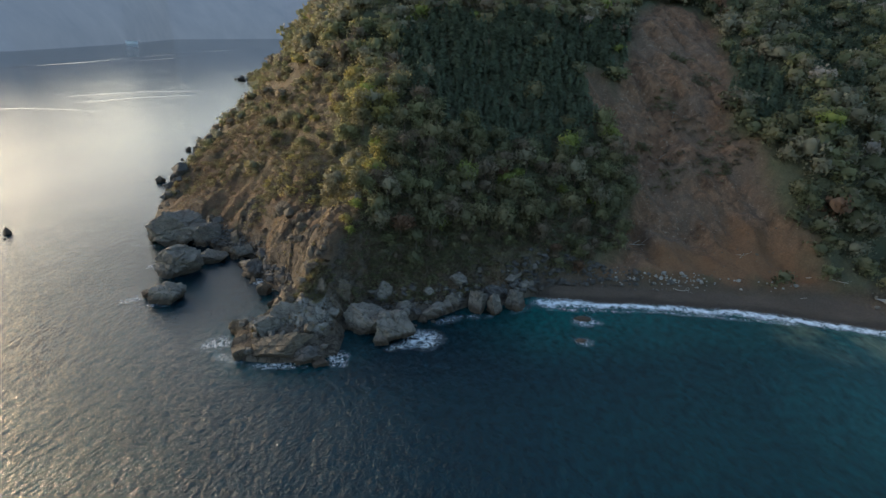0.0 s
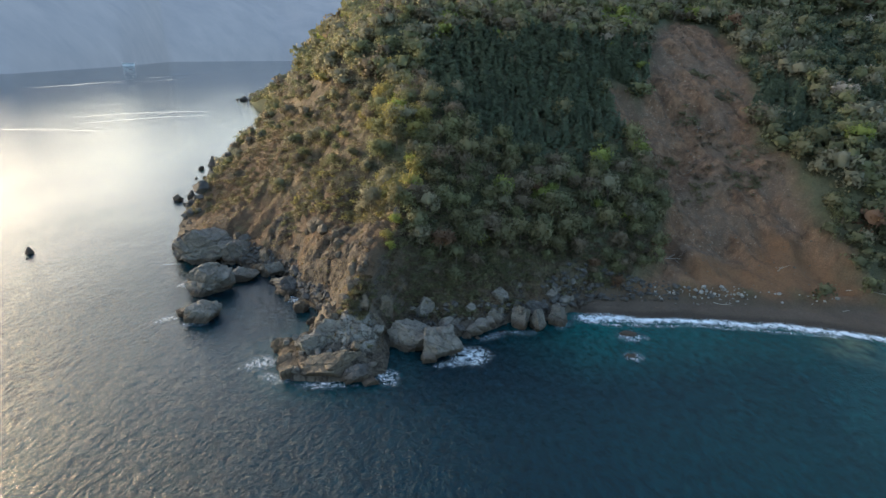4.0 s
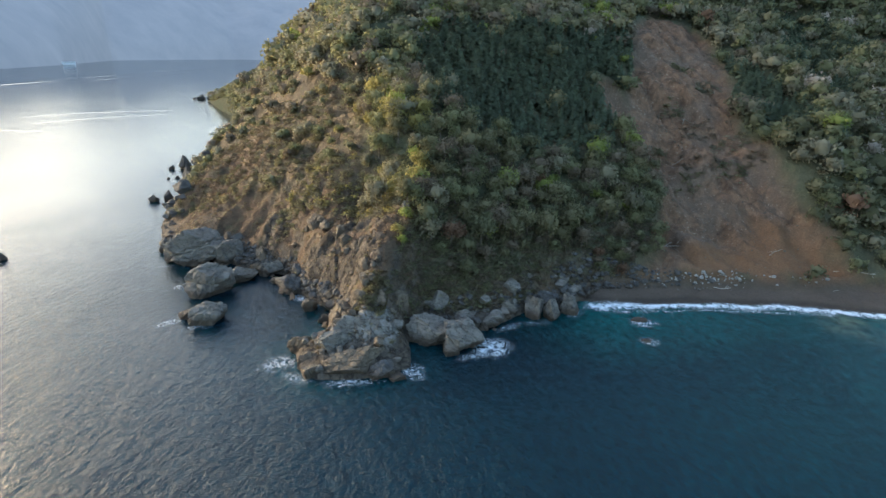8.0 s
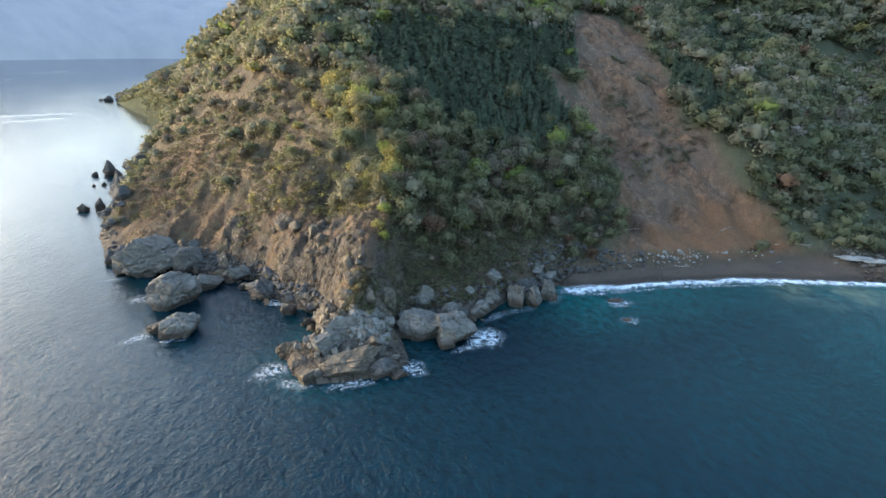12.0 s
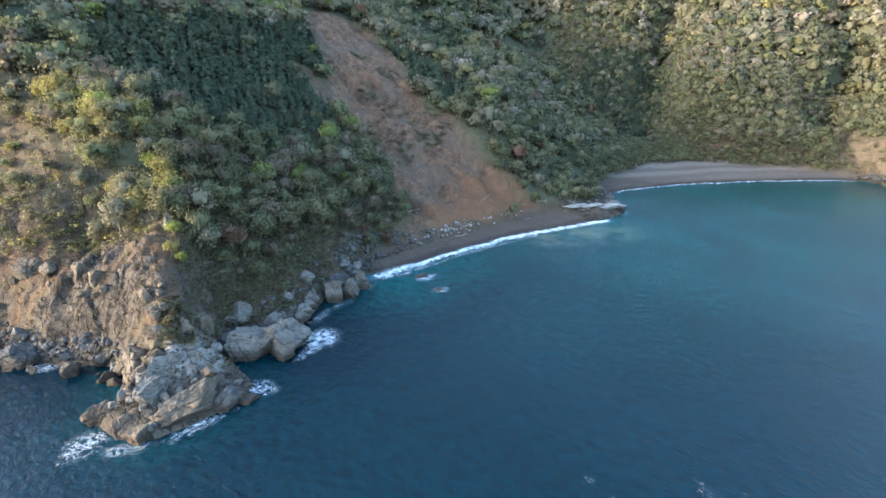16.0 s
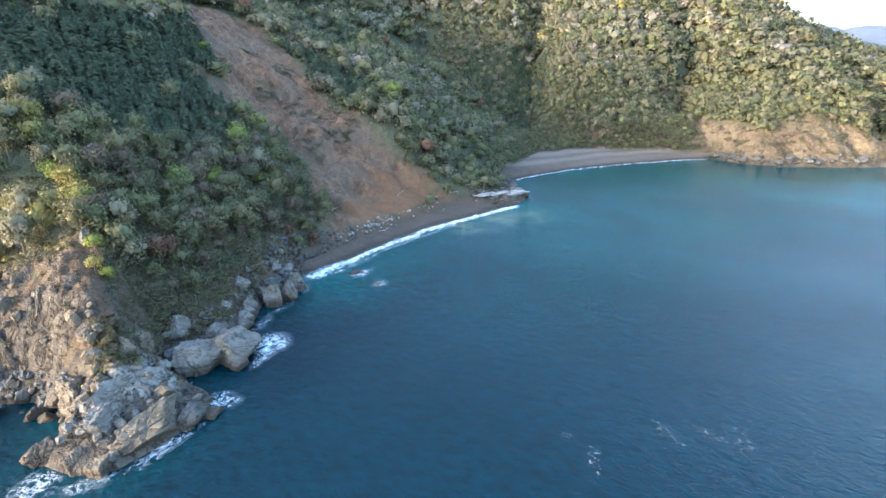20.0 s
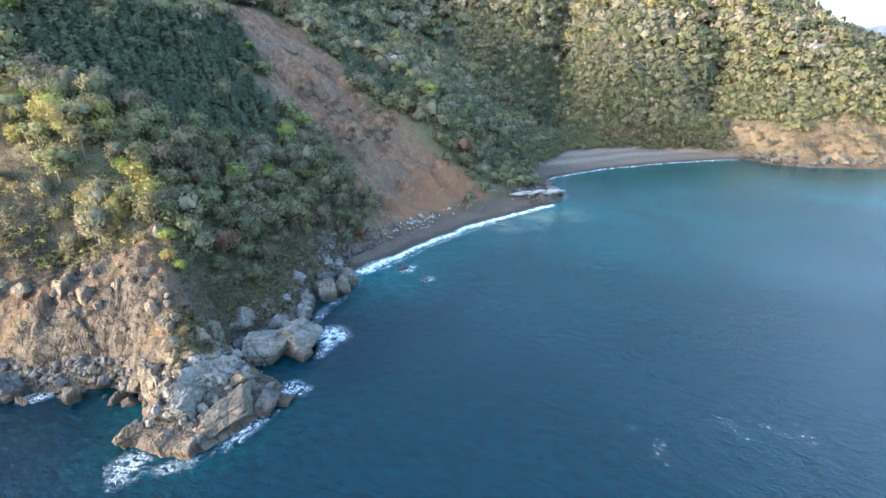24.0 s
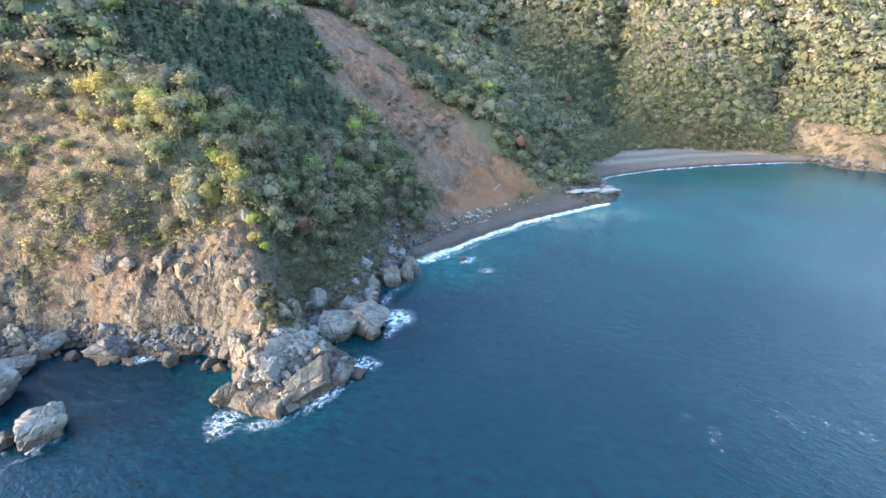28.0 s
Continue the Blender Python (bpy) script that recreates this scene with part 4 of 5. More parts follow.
def core_ball():
    bm = bmesh.new()
    bmesh.ops.create_cube(bm, size=1.2)
    bmesh.ops.subdivide_edges(bm, edges=bm.edges[:], cuts=1, use_grid_fill=True)
    v = np.array([x.co[:] for x in bm.verts])
    f = np.array([[c.index for c in x.verts] for x in bm.faces])
    bm.free()
    return v / np.linalg.norm(v, axis=1)[:, None], f


CORE = core_ball()


def cedar_shape(seed, tiers=13, sprays=7):
    """A narrow cone of drooping sprays, height 1 and radius about 0.2; quads only."""
    rng = np.random.default_rng(seed)
    quads = []
    for k in range(tiers):
        level = 0.16 + 0.80 * k / (tiers - 1)
        for a in np.arange(sprays) * 6.28 / sprays + rng.uniform(0, 6.28):
            z = min(0.97, level + rng.normal() * 0.07)
            reach = 0.33 * (1 - z) ** 0.5 + 0.03
            a, r = a + rng.normal() * 0.5, reach * rng.uniform(0.6, 1.25)
            w, drop = r * 0.42, r * rng.uniform(0.25, 0.6)
            out, side = np.array([math.cos(a), math.sin(a), 0]), np.array([-math.sin(a), math.cos(a), 0])
            base = np.array([0, 0, z + 0.05])
            quads.append([base, base + out * r * 0.6 - side * w - [0, 0, drop * 0.7], base + out * r - [0, 0, drop], base + out * r * 0.6 + side * w - [0, 0, drop * 0.7]])
    quads.append([[-0.03, 0, 0.9], [0, -0.03, 0.9], [0.03, 0, 0.9], [0, 0, 1.03]])
    quads = np.array(quads)
    out = quads[:, 2] * np.array([1, 1, 0]) + 1e-6
    out = out / np.linalg.norm(out, axis=1)[:, None] + np.array([0, 0, 0.55])
    turned = np.sum(np.cross(quads[:, 1] - quads[:, 0], quads[:, 2] - quads[:, 1]) * out, axis=1) < 0
    quads[turned] = quads[turned][:, ::-1]
    out = out + rng.normal(size=out.shape) * 0.25
    out /= np.linalg.norm(out, axis=1)[:, None]
    verts = quads.reshape(-1, 3)
    return verts, np.arange(len(verts)).reshape(-1, 4), np.repeat(out, 4, axis=0)


def trunk_shape(seed, height, radius, limbs=4):
    """A tapered, slightly bent trunk with limbs reaching into the crown; quads only."""
    rng = np.random.default_rng(seed)
    verts, faces = [], []

    def stem(a, b, ra, rb, rings=4):
        a, b = np.array(a, float), np.array(b, float)
        bend = rng.normal(size=3) * 0.06 * np.linalg.norm(b - a)
        first = len(verts)
        for k in range(rings):
            t = k / (rings - 1)
            c, r = a + (b - a) * t + bend * math.sin(3.14 * t), ra + (rb - ra) * t
            verts.extend([c + r * np.array([math.cos(q), math.sin(q), 0]) for q in np.arange(6) * 6.2832 / 6])
        for k in range(rings - 1):
            for q in range(6):
                i, j = first + k * 6 + q, first + k * 6 + (q + 1) % 6
                faces.append([i, j, j + 6, i + 6])

    stem((0, 0, -0.6), (0, 0, height), radius, radius * 0.4, 5)
    for k in range(limbs):
        a, z = k * 6.28 / limbs + rng.uniform(0, 0.8), height * rng.uniform(0.45, 0.8)
        reach = height * rng.uniform(0.35, 0.5)
        stem((0, 0, z), (math.cos(a) * reach, math.sin(a) * reach, z + reach * 0.8), radius * 0.45, radius * 0.12, 3)
    return np.array(verts), np.array(faces)


CEDARS_UPPER = [(-30, 233), (-12, 236), (7, 246), (30, 250), (56, 258), (66, 262), (61, 238), (54, 224), (48, 218), (50, 205), (42, 197), (30, 188), (14, 182), (-4, 177), (-18, 176), (-27, 186), (-29, 208)]
CEDARS_RIDGE = [(108, 252), (117, 244), (123, 214), (122, 198), (106, 190), (101, 208), (95, 226)]
CEDARS_BEHIND = [(160, 318), (196, 336), (211, 319), (182, 284), (159, 244), (145, 212), (135, 214), (131, 250), (150, 287)]
CEDARS_VALLEY = [(321, 300), (335, 259), (350, 240), (330, 221), (281, 202), (258, 204), (276, 231), (300, 272)]
PLANTATIONS = [CEDARS_UPPER, CEDARS_RIDGE, CEDARS_BEHIND, CEDARS_VALLEY]
PALE_CREST = [(104, 280), (114, 262), (124, 246), (130, 220), (128, 204), (119, 190)]
BAY_BACK = [(150, 154), (181, 165), (228, 170), (254, 154), (274, 115), (284, 89), (300, 100), (292, 150), (270, 185), (230, 196), (180, 186)]
NO_TREES = [SLIDE, SLIDE_BRANCH, BEACH, WEST_SCAR, POINT_ROCK]


WEST_FLANK = [(-140, 200), (-125, 300), (-84, 262), (-52, 208), (-44, 160), (-60, 150), (-100, 165)]


def free_of_trees(x, y):
    taken = ~inside(x, y, LAND)
    for poly in NO_TREES:
        taken |= region(x, y, poly, 0.5) > 0.3
    return ~taken & (line_distance(x, y, COAST) > 5)


def grove(x0, x1, y0, y1, gap, rng, loose=0.7):
    """Uneven planting: one spot in each cell, moved about. x, y, z."""
    gx, gy = np.meshgrid(np.arange(x0, x1, gap), np.arange(y0, y1, gap))
    x, y = gx.ravel() + rng.uniform(-loose, loose, gx.size) * gap, gy.ravel() + rng.uniform(-loose, loose, gx.size) * gap
    keep = free_of_trees(x, y)
    x, y = x[keep], y[keep]
    return x, y, surface(x, y)


def tint_of(x, y, z, rng):
    """The kind of foliage that grows at a spot."""
    u = rng.uniform()
    patch = float(value_noise(np.array([x / 13.0]), np.array([y / 13.0]), 90)[0])
    if 95 < x < 140 and y > 185 and line_distance(np.array([x]), np.array([y]), PALE_CREST)[0] < 6.5:
        kinds, odds = ["grey", "green", "tan", "blossom"], [0.62, 0.26, 0.07, 0.05]
    elif x > 255:
        kinds, odds = ["olive", "green", "grey", "tan", "dark", "yellow", "blossom"], [0.30, 0.32, 0.14, 0.03, 0.20, 0.005, 0.005]
        if z > 48:
            odds = [0.28, 0.30, 0.27, 0.05, 0.06, 0.008, 0.032]
    elif x > 100:
        kinds, odds = ["grey", "green", "olive", "dark", "tan", "blossom", "rust"], [0.29, 0.28, 0.14, 0.22, 0.03, 0.025, 0.015]
        if z < 32:
            kinds, odds = ["dark", "green", "grey", "olive", "rust", "blossom"], [0.46, 0.28, 0.14, 0.09, 0.015, 0.015]
    elif y > 235 and z > 60:
        kinds, odds = ["grey", "green", "olive", "bright", "tan", "blossom"], [0.36, 0.24, 0.20, 0.08, 0.11, 0.01]
    elif x > -30 and z < 17:
        kinds, odds = ["tan", "olive", "dark", "green", "bright", "rust"], [0.40, 0.24, 0.18, 0.11, 0.04, 0.03]
    elif x > -28:
        kinds, odds = ["dark", "green", "olive", "grey", "tan", "rust", "bright"], [0.36, 0.23, 0.15, 0.04, 0.15, 0.035, 0.035]
    elif x > -48 and y < 225:
        kinds, odds = ["yellow", "olive", "green", "grey", "tan", "bright"], [0.30, 0.24, 0.23, 0.08, 0.07, 0.08]
    else:
        kinds, odds = ["olive", "grey", "tan", "green", "yellow"], [0.36, 0.22, 0.18, 0.21, 0.03]
    u = (u * 0.75 + (patch + 1) * 0.4) % 1.0
    return kinds[int(np.searchsorted(np.cumsum(odds) / sum(odds), u))]


NEAR_CROWNS = [crown_shape(400 + k, 760, 15, 0.078, core=2, soft=0.8, inner=0.7) for k in range(5)]
MID_CROWNS = [crown_shape(410 + k, 170, 13, 0.13, core=1, soft=1.0, inner=0.75) for k in range(5)]
BAY_CROWNS = [crown_shape(425 + k, 112, 10, 0.155, core=1, soft=1.0, inner=0.75) for k in range(5)]
FAR_CROWNS = [crown_shape(420 + k, 76, 9, 0.19, core=1, soft=1.2, inner=0.7) for k in range(4)]
CEDARS = [cedar_shape(430 + k) for k in range(4)]
LABELS = {"dark": "dense dark green broadleaf tree on the slope", "green": "green broadleaf tree on the wooded slope", "bright": "broadleaf tree in fresh bright green leaf",
          "yellow": "yellow-green broadleaf tree on the sunlit crest", "olive": "olive-green broadleaf tree on the slope", "grey": "grey-green tree in early leaf",
          "tan": "half-bare tree with brownish twigs", "blossom": "wild tree in pale whitish blossom", "rust": "small tree with reddish brown young leaves"}


def tree_kinds():
    """Crown and trunk meshes to share between single trees."""
    crowns = {(tint, k): mesh_of("crown", v, f, LEAVES[tint], normals=n) for tint in LABELS for k, (v, f, n) in enumerate(NEAR_CROWNS)}
    trunks = [mesh_of("trunk", *trunk_shape(440 + k, 0.95, 0.075), BARK) for k in range(4)]
    return crowns, trunks


CROWN_MESHES, TRUNK_MESHES = tree_kinds()
CEDAR_MESHES = [mesh_of("crown", v, f, LEAVES["cedar"], normals=n) for v, f, n in CEDARS]
CEDAR_TRUNKS = [mesh_of("trunk", *trunk_shape(450, 0.75, 0.014, 0), BARK)]


def broadleaf_tree(x, y, z, tint, width, height, turn, k):
    """One tree: an Empty at its foot, with trunk and crown under it. width is the crown's radius."""
    root = new("broadleaf_tree")
    root.matrix_world = pose(x, y, z, 0, 0, turn)
    trunk = new("trunk", TRUNK_MESHES[k % 4])
    trunk.parent, trunk.scale = root, (width, width, height * 0.7)
    crown = new("crown", CROWN_MESHES[tint, k % 5])
    crown.parent, crown.location, crown.scale = root, (0, 0, height * 0.22), (width, width, height * 0.5)
    return tagged(root, LABELS[tint], "tree", "broadleaf trees on the headland")


def cedar_tree(x, y, z, height, turn, k):
    root = new("cedar_tree")
    root.matrix_world = pose(x, y, z, 0, 0, turn)
    trunk = new("trunk", CEDAR_TRUNKS[0])
    trunk.parent, trunk.scale = root, (height,) * 3
    crown = new("crown", CEDAR_MESHES[k % 4])
    crown.parent, crown.scale = root, (height,) * 3
    return tagged(root, "slender dark green cedar in a dense plantation", "tree", "cedars of the plantation")


def plant():
    rng = np.random.default_rng(77)
    wild = {}
    singles = 0
    # named trees that stand out
    for k, (x, y, tint, width, height) in enumerate([
            (-35, 138, "yellow", 2.0, 4.0), (-33.2, 141, "bright", 2.2, 4.6), (-33.6, 136, "bright", 1.7, 3.4), (28.5, 171, "bright", 2.4, 5), (117, 188, "bright", 5.0, 9), (105, 167.5, "green", 4.4, 8),
            (-36, 175, "yellow", 4.2, 8), (-40, 170, "green", 3.6, 8), (-39, 164, "yellow", 3.0, 6), (8, 168, "rust", 3.4, 6), (13, 170, "bright", 2.6, 5), (-9, 147.5, "bright", 3.0, 4.5),
            (-37, 181, "bright", 3.8, 8), (38, 170, "bright", 1.8, 4), (202, 216, "blossom", 3.4, 7), (222, 196, "blossom", 3.0, 6), (300, 170, "blossom", 2.6, 5), (306, 160, "blossom", 2.3, 5)]):
        broadleaf_tree(x, y, float(surface(np.array([x]), np.array([y]))[0]) - 0.3, tint, width, height, 50 * k, k)
        singles += 1
    stretches = [(-75, 60, 118, 205, 3.9, "near"), (-190, -75, 150, 330, 5.0, "mid"), (-75, 60, 205, 330, 5.0, "mid"), (60, 215, 135, 330, 5.0, "mid"), (215, 345, -30, 320, 3.4, "bay"),
                 (345, 560, -150, 400, 6.2, "far"), (-330, -75, 330, 1150, 9.0, "far"), (-75, 345, 330, 480, 6.6, "far")]
    for x0, x1, y0, y1, gap, reach in stretches:
        xs, ys, zs = grove(x0, x1, y0, y1, gap, rng)
        bare = np.maximum.reduce([region(xs, ys, BARE_FACE, 3), region(xs, ys, BAY_CLIFF, 4), 0.9 * (1 - ease(zs, 3, 8)) * ((xs < 22) & (xs > -128)), 1 - ease(zs, 1.2, 2.6), region(xs, ys, BAY_BEACH, 0.5) * (1 - ease(zs, 3.0, 4.0))])
        thin = 0.5 * region(xs + 8 * value_noise(xs / 14, ys / 14, 98), ys, WEST_FLANK, 6)
        fray = value_noise(xs / 6, ys / 6, 97) * 5 + (value_noise(xs / 17, ys / 17, 99) * 14 + rng.normal(0, 4, len(xs))) * (xs > 140) + rng.normal(0, 1.2, len(xs))
        cedars = np.any([inside(xs + fray, ys - fray, poly) for poly in PLANTATIONS], axis=0) & (rng.uniform(size=len(xs)) > np.where(xs > 140, 0.3, 0.04))
        for k, (x, y, z) in enumerate(zip(xs, ys, zs)):
            if cedars[k] or rng.uniform() < max(bare[k] * 1.05, thin[k]):
                continue
            tint = tint_of(x, y, z, rng)
            width = gap * rng.uniform(0.55, 1.12) * (0.7 if z < 14 or (x < -44 and z < 55) else 1.05 if reach == "far" else 1.1 if x > 215 else 1.06 if x > 60 else 1.0)
            height = width * (rng.uniform(1.9, 2.8) if reach == "near" else rng.uniform(1.5, 2.1))
            if reach == "near" and singles < 300:
                broadleaf_tree(x, y, z - 0.3, tint, width, height, rng.uniform(0, 360), k)
                singles += 1
            else:
                wild.setdefault((reach, tint), []).append((x, y, z - 0.3 + height * 0.12, width * rng.uniform(0.85, 1.25), width * rng.uniform(0.85, 1.25), height * (0.52 if reach == "far" else 0.6 if x > 215 else 0.55), rng.uniform(0, 6.28)))
    shapes = {"near": NEAR_CROWNS, "mid": MID_CROWNS, "bay": BAY_CROWNS, "far": FAR_CROWNS}
    for (reach, tint), spots in wild.items():
        tagged(new("woodland", leafage("woodland", shapes[reach], spots, LEAVES[tint])), "woodland of many mixed trees: " + LABELS[tint], "woodland", kind="stuff")
    # cedar plantations
    spots, singles = [], 0
    for poly in PLANTATIONS:
        p = np.array(poly)
        xs, ys, zs = grove(p[:, 0].min(), p[:, 0].max(), p[:, 1].min(), p[:, 1].max(), 2.45, rng, 1.6)
        fray = value_noise(xs / 6, ys / 6, 97) * 5 + (value_noise(xs / 17, ys / 17, 99) * 14 + rng.normal(0, 4, len(xs))) * (xs > 140) + rng.normal(0, 1.2, len(xs))
        keep = inside(xs + fray, ys - fray, poly)
        for k, (x, y, z) in enumerate(zip(xs[keep], ys[keep], zs[keep])):
            height = rng.uniform(3.4, 6.8)
            if poly is CEDARS_UPPER and y < 208 and singles < 290:
                cedar_tree(x, y, z - 0.3, height, rng.uniform(0, 360), k)
                singles += 1
            else:
                spots.append((x, y, z - 0.3, height * 1.1, height * 1.1, height, rng.uniform(0, 6.28)))
    tagged(new("cedar_plantation", leafage("cedar_plantation", CEDARS, spots, LEAVES["cedar"])), "dense dark plantation of slender cedars", "woodland", kind="stuff")


plant()


def undergrowth(name, label, tint, poly, count, small, large, seed, shapes, squat=0.8):
    rng = np.random.default_rng(seed)
    at = scatter(poly, count, rng)
    at = at[(at[:, 2] > 2.6)]
    n = len(at)
    size = rng.uniform(small, large, n)
    spots = np.stack([at[:, 0], at[:, 1], at[:, 2] - 0.25 * size, size, size, size * squat, rng.uniform(0, 6.28, n)], -1)
    return tagged(new(name, leafage(name, shapes, spots, LEAVES[tint])), label, "undergrowth", kind="stuff")


def grass_tuft(seed):
    rng = np.random.default_rng(seed)
    quads = []
    for k in range(9):
        a, lean = rng.uniform(0, 6.28), rng.uniform(0.2, 0.9)
        out, side = np.array([math.cos(a), math.sin(a), 0]), np.array([-math.sin(a), math.cos(a), 0]) * 0.13
        tip = out * lean + np.array([0, 0, rng.uniform(0.6, 1.0)])
        quads.append([-side, side, tip * 0.6 + side * 0.9 + [0, 0, 0.1], tip])
    return np.array(quads).reshape(-1, 3), np.arange(36).reshape(-1, 4), np.repeat(np.array([[(q[3][0]) * 0.5, q[3][1] * 0.5, 0.8] for q in quads]), 4, axis=0)


SHRUBS, TUFTS = [crown_shape(460 + k, 78, 7, 0.155, core=0, soft=1.0) for k in range(4)], [grass_tuft(470 + k) for k in range(4)]
undergrowth("dry_grass", "dry straw-coloured grass tufts on the cliff", "straw", BARE_FACE, 3000, 0.3, 0.75, 501, TUFTS, 0.8)
undergrowth("dry_grass", "greyish olive grass in tufts on the cliff", "mossy", BARE_FACE, 2600, 0.3, 0.8, 521, TUFTS, 0.8)
undergrowth("dry_grass", "greyish olive grass on the knob behind the outcrop", "mossy", [(-46, 119), (-38, 118), (-37, 127), (-43, 128)], 260, 0.6, 1.3, 522, TUFTS, 0.9)
undergrowth("dry_grass", "dry grass on the brown western scar", "straw", WEST_SCAR, 900, 0.4, 0.9, 502, TUFTS, 0.8)
undergrowth("shrubs", "low olive shrubs clinging to the cliff", "olive", BARE_FACE, 130, 0.4, 1.3, 503, SHRUBS)
undergrowth("shrubs", "low grey-green shrubs clinging to the cliff", "grey", BARE_FACE, 120, 0.4, 1.2, 504, SHRUBS)
undergrowth("shrubs", "brown leafless shrubs on the cliff", "tan", BARE_FACE, 150, 0.4, 1.2, 505, SHRUBS)
EAST_HEM = [(-28, 128), (-20, 126), (-8, 129), (2, 137), (14, 144), (30, 150), (46, 158), (48, 172), (20, 172), (0, 160), (-20, 150), (-30, 145)]
undergrowth("shrubs", "dark green undergrowth below the trees", "dark", EAST_HEM, 350, 0.6, 1.6, 506, SHRUBS)
undergrowth("shrubs", "brownish undergrowth below the trees", "tan", EAST_HEM, 800, 0.6, 1.6, 507, SHRUBS)
undergrowth("shrubs", "olive undergrowth below the trees", "olive", EAST_HEM, 300, 0.6, 1.5, 508, SHRUBS)
undergrowth("shrubs", "dry scrub on the bay cliff", "straw", BAY_CLIFF, 500, 0.6, 1.5, 509, SHRUBS)
undergrowth("shrubs", "green scrub on the bay cliff", "olive", BAY_CLIFF, 750, 0.8, 2.4, 510, SHRUBS)
for k, (x, y, wide) in enumerate([(66, 186, 5), (72, 193, 7), (82, 189, 6), (86, 201, 8), (62, 204, 4), (78, 211, 7), (72, 222, 5), (90, 232, 6), (84, 246, 5), (93, 192, 5)]):
    clump = [(x - wide, y - wide * 0.5), (x + wide, y - wide * 0.6), (x + wide * 1.1, y + wide * 0.4), (x - wide * 0.3, y + wide * 0.7)]
    undergrowth("shrubs", "torn clump of turf and shrubs slipped down the earth slide", ("olive", "tan", "dark", "grey")[k % 4], clump, 24 + 5 * (k % 4), 0.6, 1.9, 511 + 30 * k, SHRUBS, 0.6)
WOODS = [(-75, 165), (-52, 180), (-40, 158), (-28, 150), (0, 158), (20, 162), (45, 168), (52, 200), (40, 205), (0, 178), (-20, 178), (-30, 205), (-60, 225), (-90, 230)]
undergrowth("shrubs", "grey-brown brushwood under the trees", "tan", WOODS, 330, 0.7, 1.8, 512, SHRUBS)
undergrowth("shrubs", "dark evergreen brushwood under the trees", "dark", WOODS, 380, 0.7, 1.8, 513, SHRUBS)
undergrowth("shrubs", "olive brushwood under the trees", "olive", WOODS, 300, 0.7, 1.8, 514, SHRUBS)
HOLLOW = [(-33, 147), (-31, 136), (-27, 129), (-14, 128), (-4, 138), (8, 147), (0, 158), (-20, 154)]
undergrowth("shrubs", "dark evergreen thicket in the shaded hollow", "dark", HOLLOW, 330, 0.7, 1.9, 551, SHRUBS)
undergrowth("shrubs", "olive thicket in the shaded hollow", "olive", HOLLOW, 200, 0.7, 1.7, 552, SHRUBS)
undergrowth("shrubs", "brown leafless thicket in the shaded hollow", "tan", HOLLOW, 260, 0.6, 1.5, 553, SHRUBS)
undergrowth("shrubs", "green trees standing close behind the bay beach", "green", BAY_BACK, 420, 1.8, 3.8, 554, SHRUBS, 1.0)
undergrowth("shrubs", "dark trees standing close behind the bay beach", "dark", BAY_BACK, 520, 1.8, 4.0, 555, SHRUBS, 1.0)
SPUR_SIDE = [(-37, 123), (-30, 123), (-24, 131), (-27, 146), (-33, 143), (-35, 132)]
undergrowth("shrubs", "dark brush on the shaded side of the rocky spur", "dark", SPUR_SIDE, 130, 0.5, 1.4, 561, SHRUBS)
undergrowth("shrubs", "brown brush on the shaded side of the rocky spur", "tan", SPUR_SIDE, 150, 0.5, 1.3, 562, SHRUBS)
undergrowth("shrubs", "greyish olive bushes on the knob above the outcrop", "olive", [(-45, 119), (-38, 118), (-36.5, 126), (-42, 128)], 60, 0.6, 1.3, 563, SHRUBS)
SCRUB = [(-78, 178), (-62, 186), (-46, 172), (-38, 160), (-32, 150), (-38, 144), (-50, 158), (-62, 168)]
undergrowth("shrubs", "grey-green scrub along the edge of the cliff", "grey", SCRUB, 70, 0.8, 2.2, 515, SHRUBS)
undergrowth("shrubs", "yellowish scrub along the edge of the cliff", "yellow", SCRUB, 50, 0.8, 2.0, 516, SHRUBS)
undergrowth("shrubs", "olive scrub along the edge of the cliff", "olive", SCRUB, 130, 0.8, 2.2, 517, SHRUBS)
WEST_SLOPE = [(-135, 215), (-115, 260), (-90, 245), (-60, 200), (-62, 184), (-90, 195), (-110, 200)]
undergrowth("shrubs", "brown scrub over the western slope", "tan", WEST_SLOPE, 300, 0.8, 2.0, 518, SHRUBS)
undergrowth("shrubs", "olive scrub over the western slope", "olive", WEST_SLOPE, 240, 0.8, 2.2, 519, SHRUBS)
undergrowth("shrubs", "grey-brown torn scrub on the earth slide", "tan", [(60, 182), (56, 205), (70, 240), (92, 250), (96, 215), (90, 188)], 55, 0.5, 1.5, 520, SHRUBS, 0.5)
undergrowth("shrubs", "brownish scrub behind the bay beach", "tan", BAY_BACK, 600, 1.0, 2.8, 531, SHRUBS)
undergrowth("shrubs", "dark green scrub behind the bay beach", "dark", BAY_BACK, 350, 1.0, 2.8, 532, SHRUBS)
FAR_COAST = [(-322, 768), (-228, 588), (-176, 440), (-150, 440), (-190, 590), (-285, 768)]
undergrowth("shrubs", "olive woodland edge along the far point", "olive", FAR_COAST, 520, 2.5, 5.0, 541, SHRUBS, 1.0)
undergrowth("shrubs", "green woodland edge along the far point", "green", FAR_COAST, 420, 2.5, 5.0, 542, SHRUBS, 1.0)


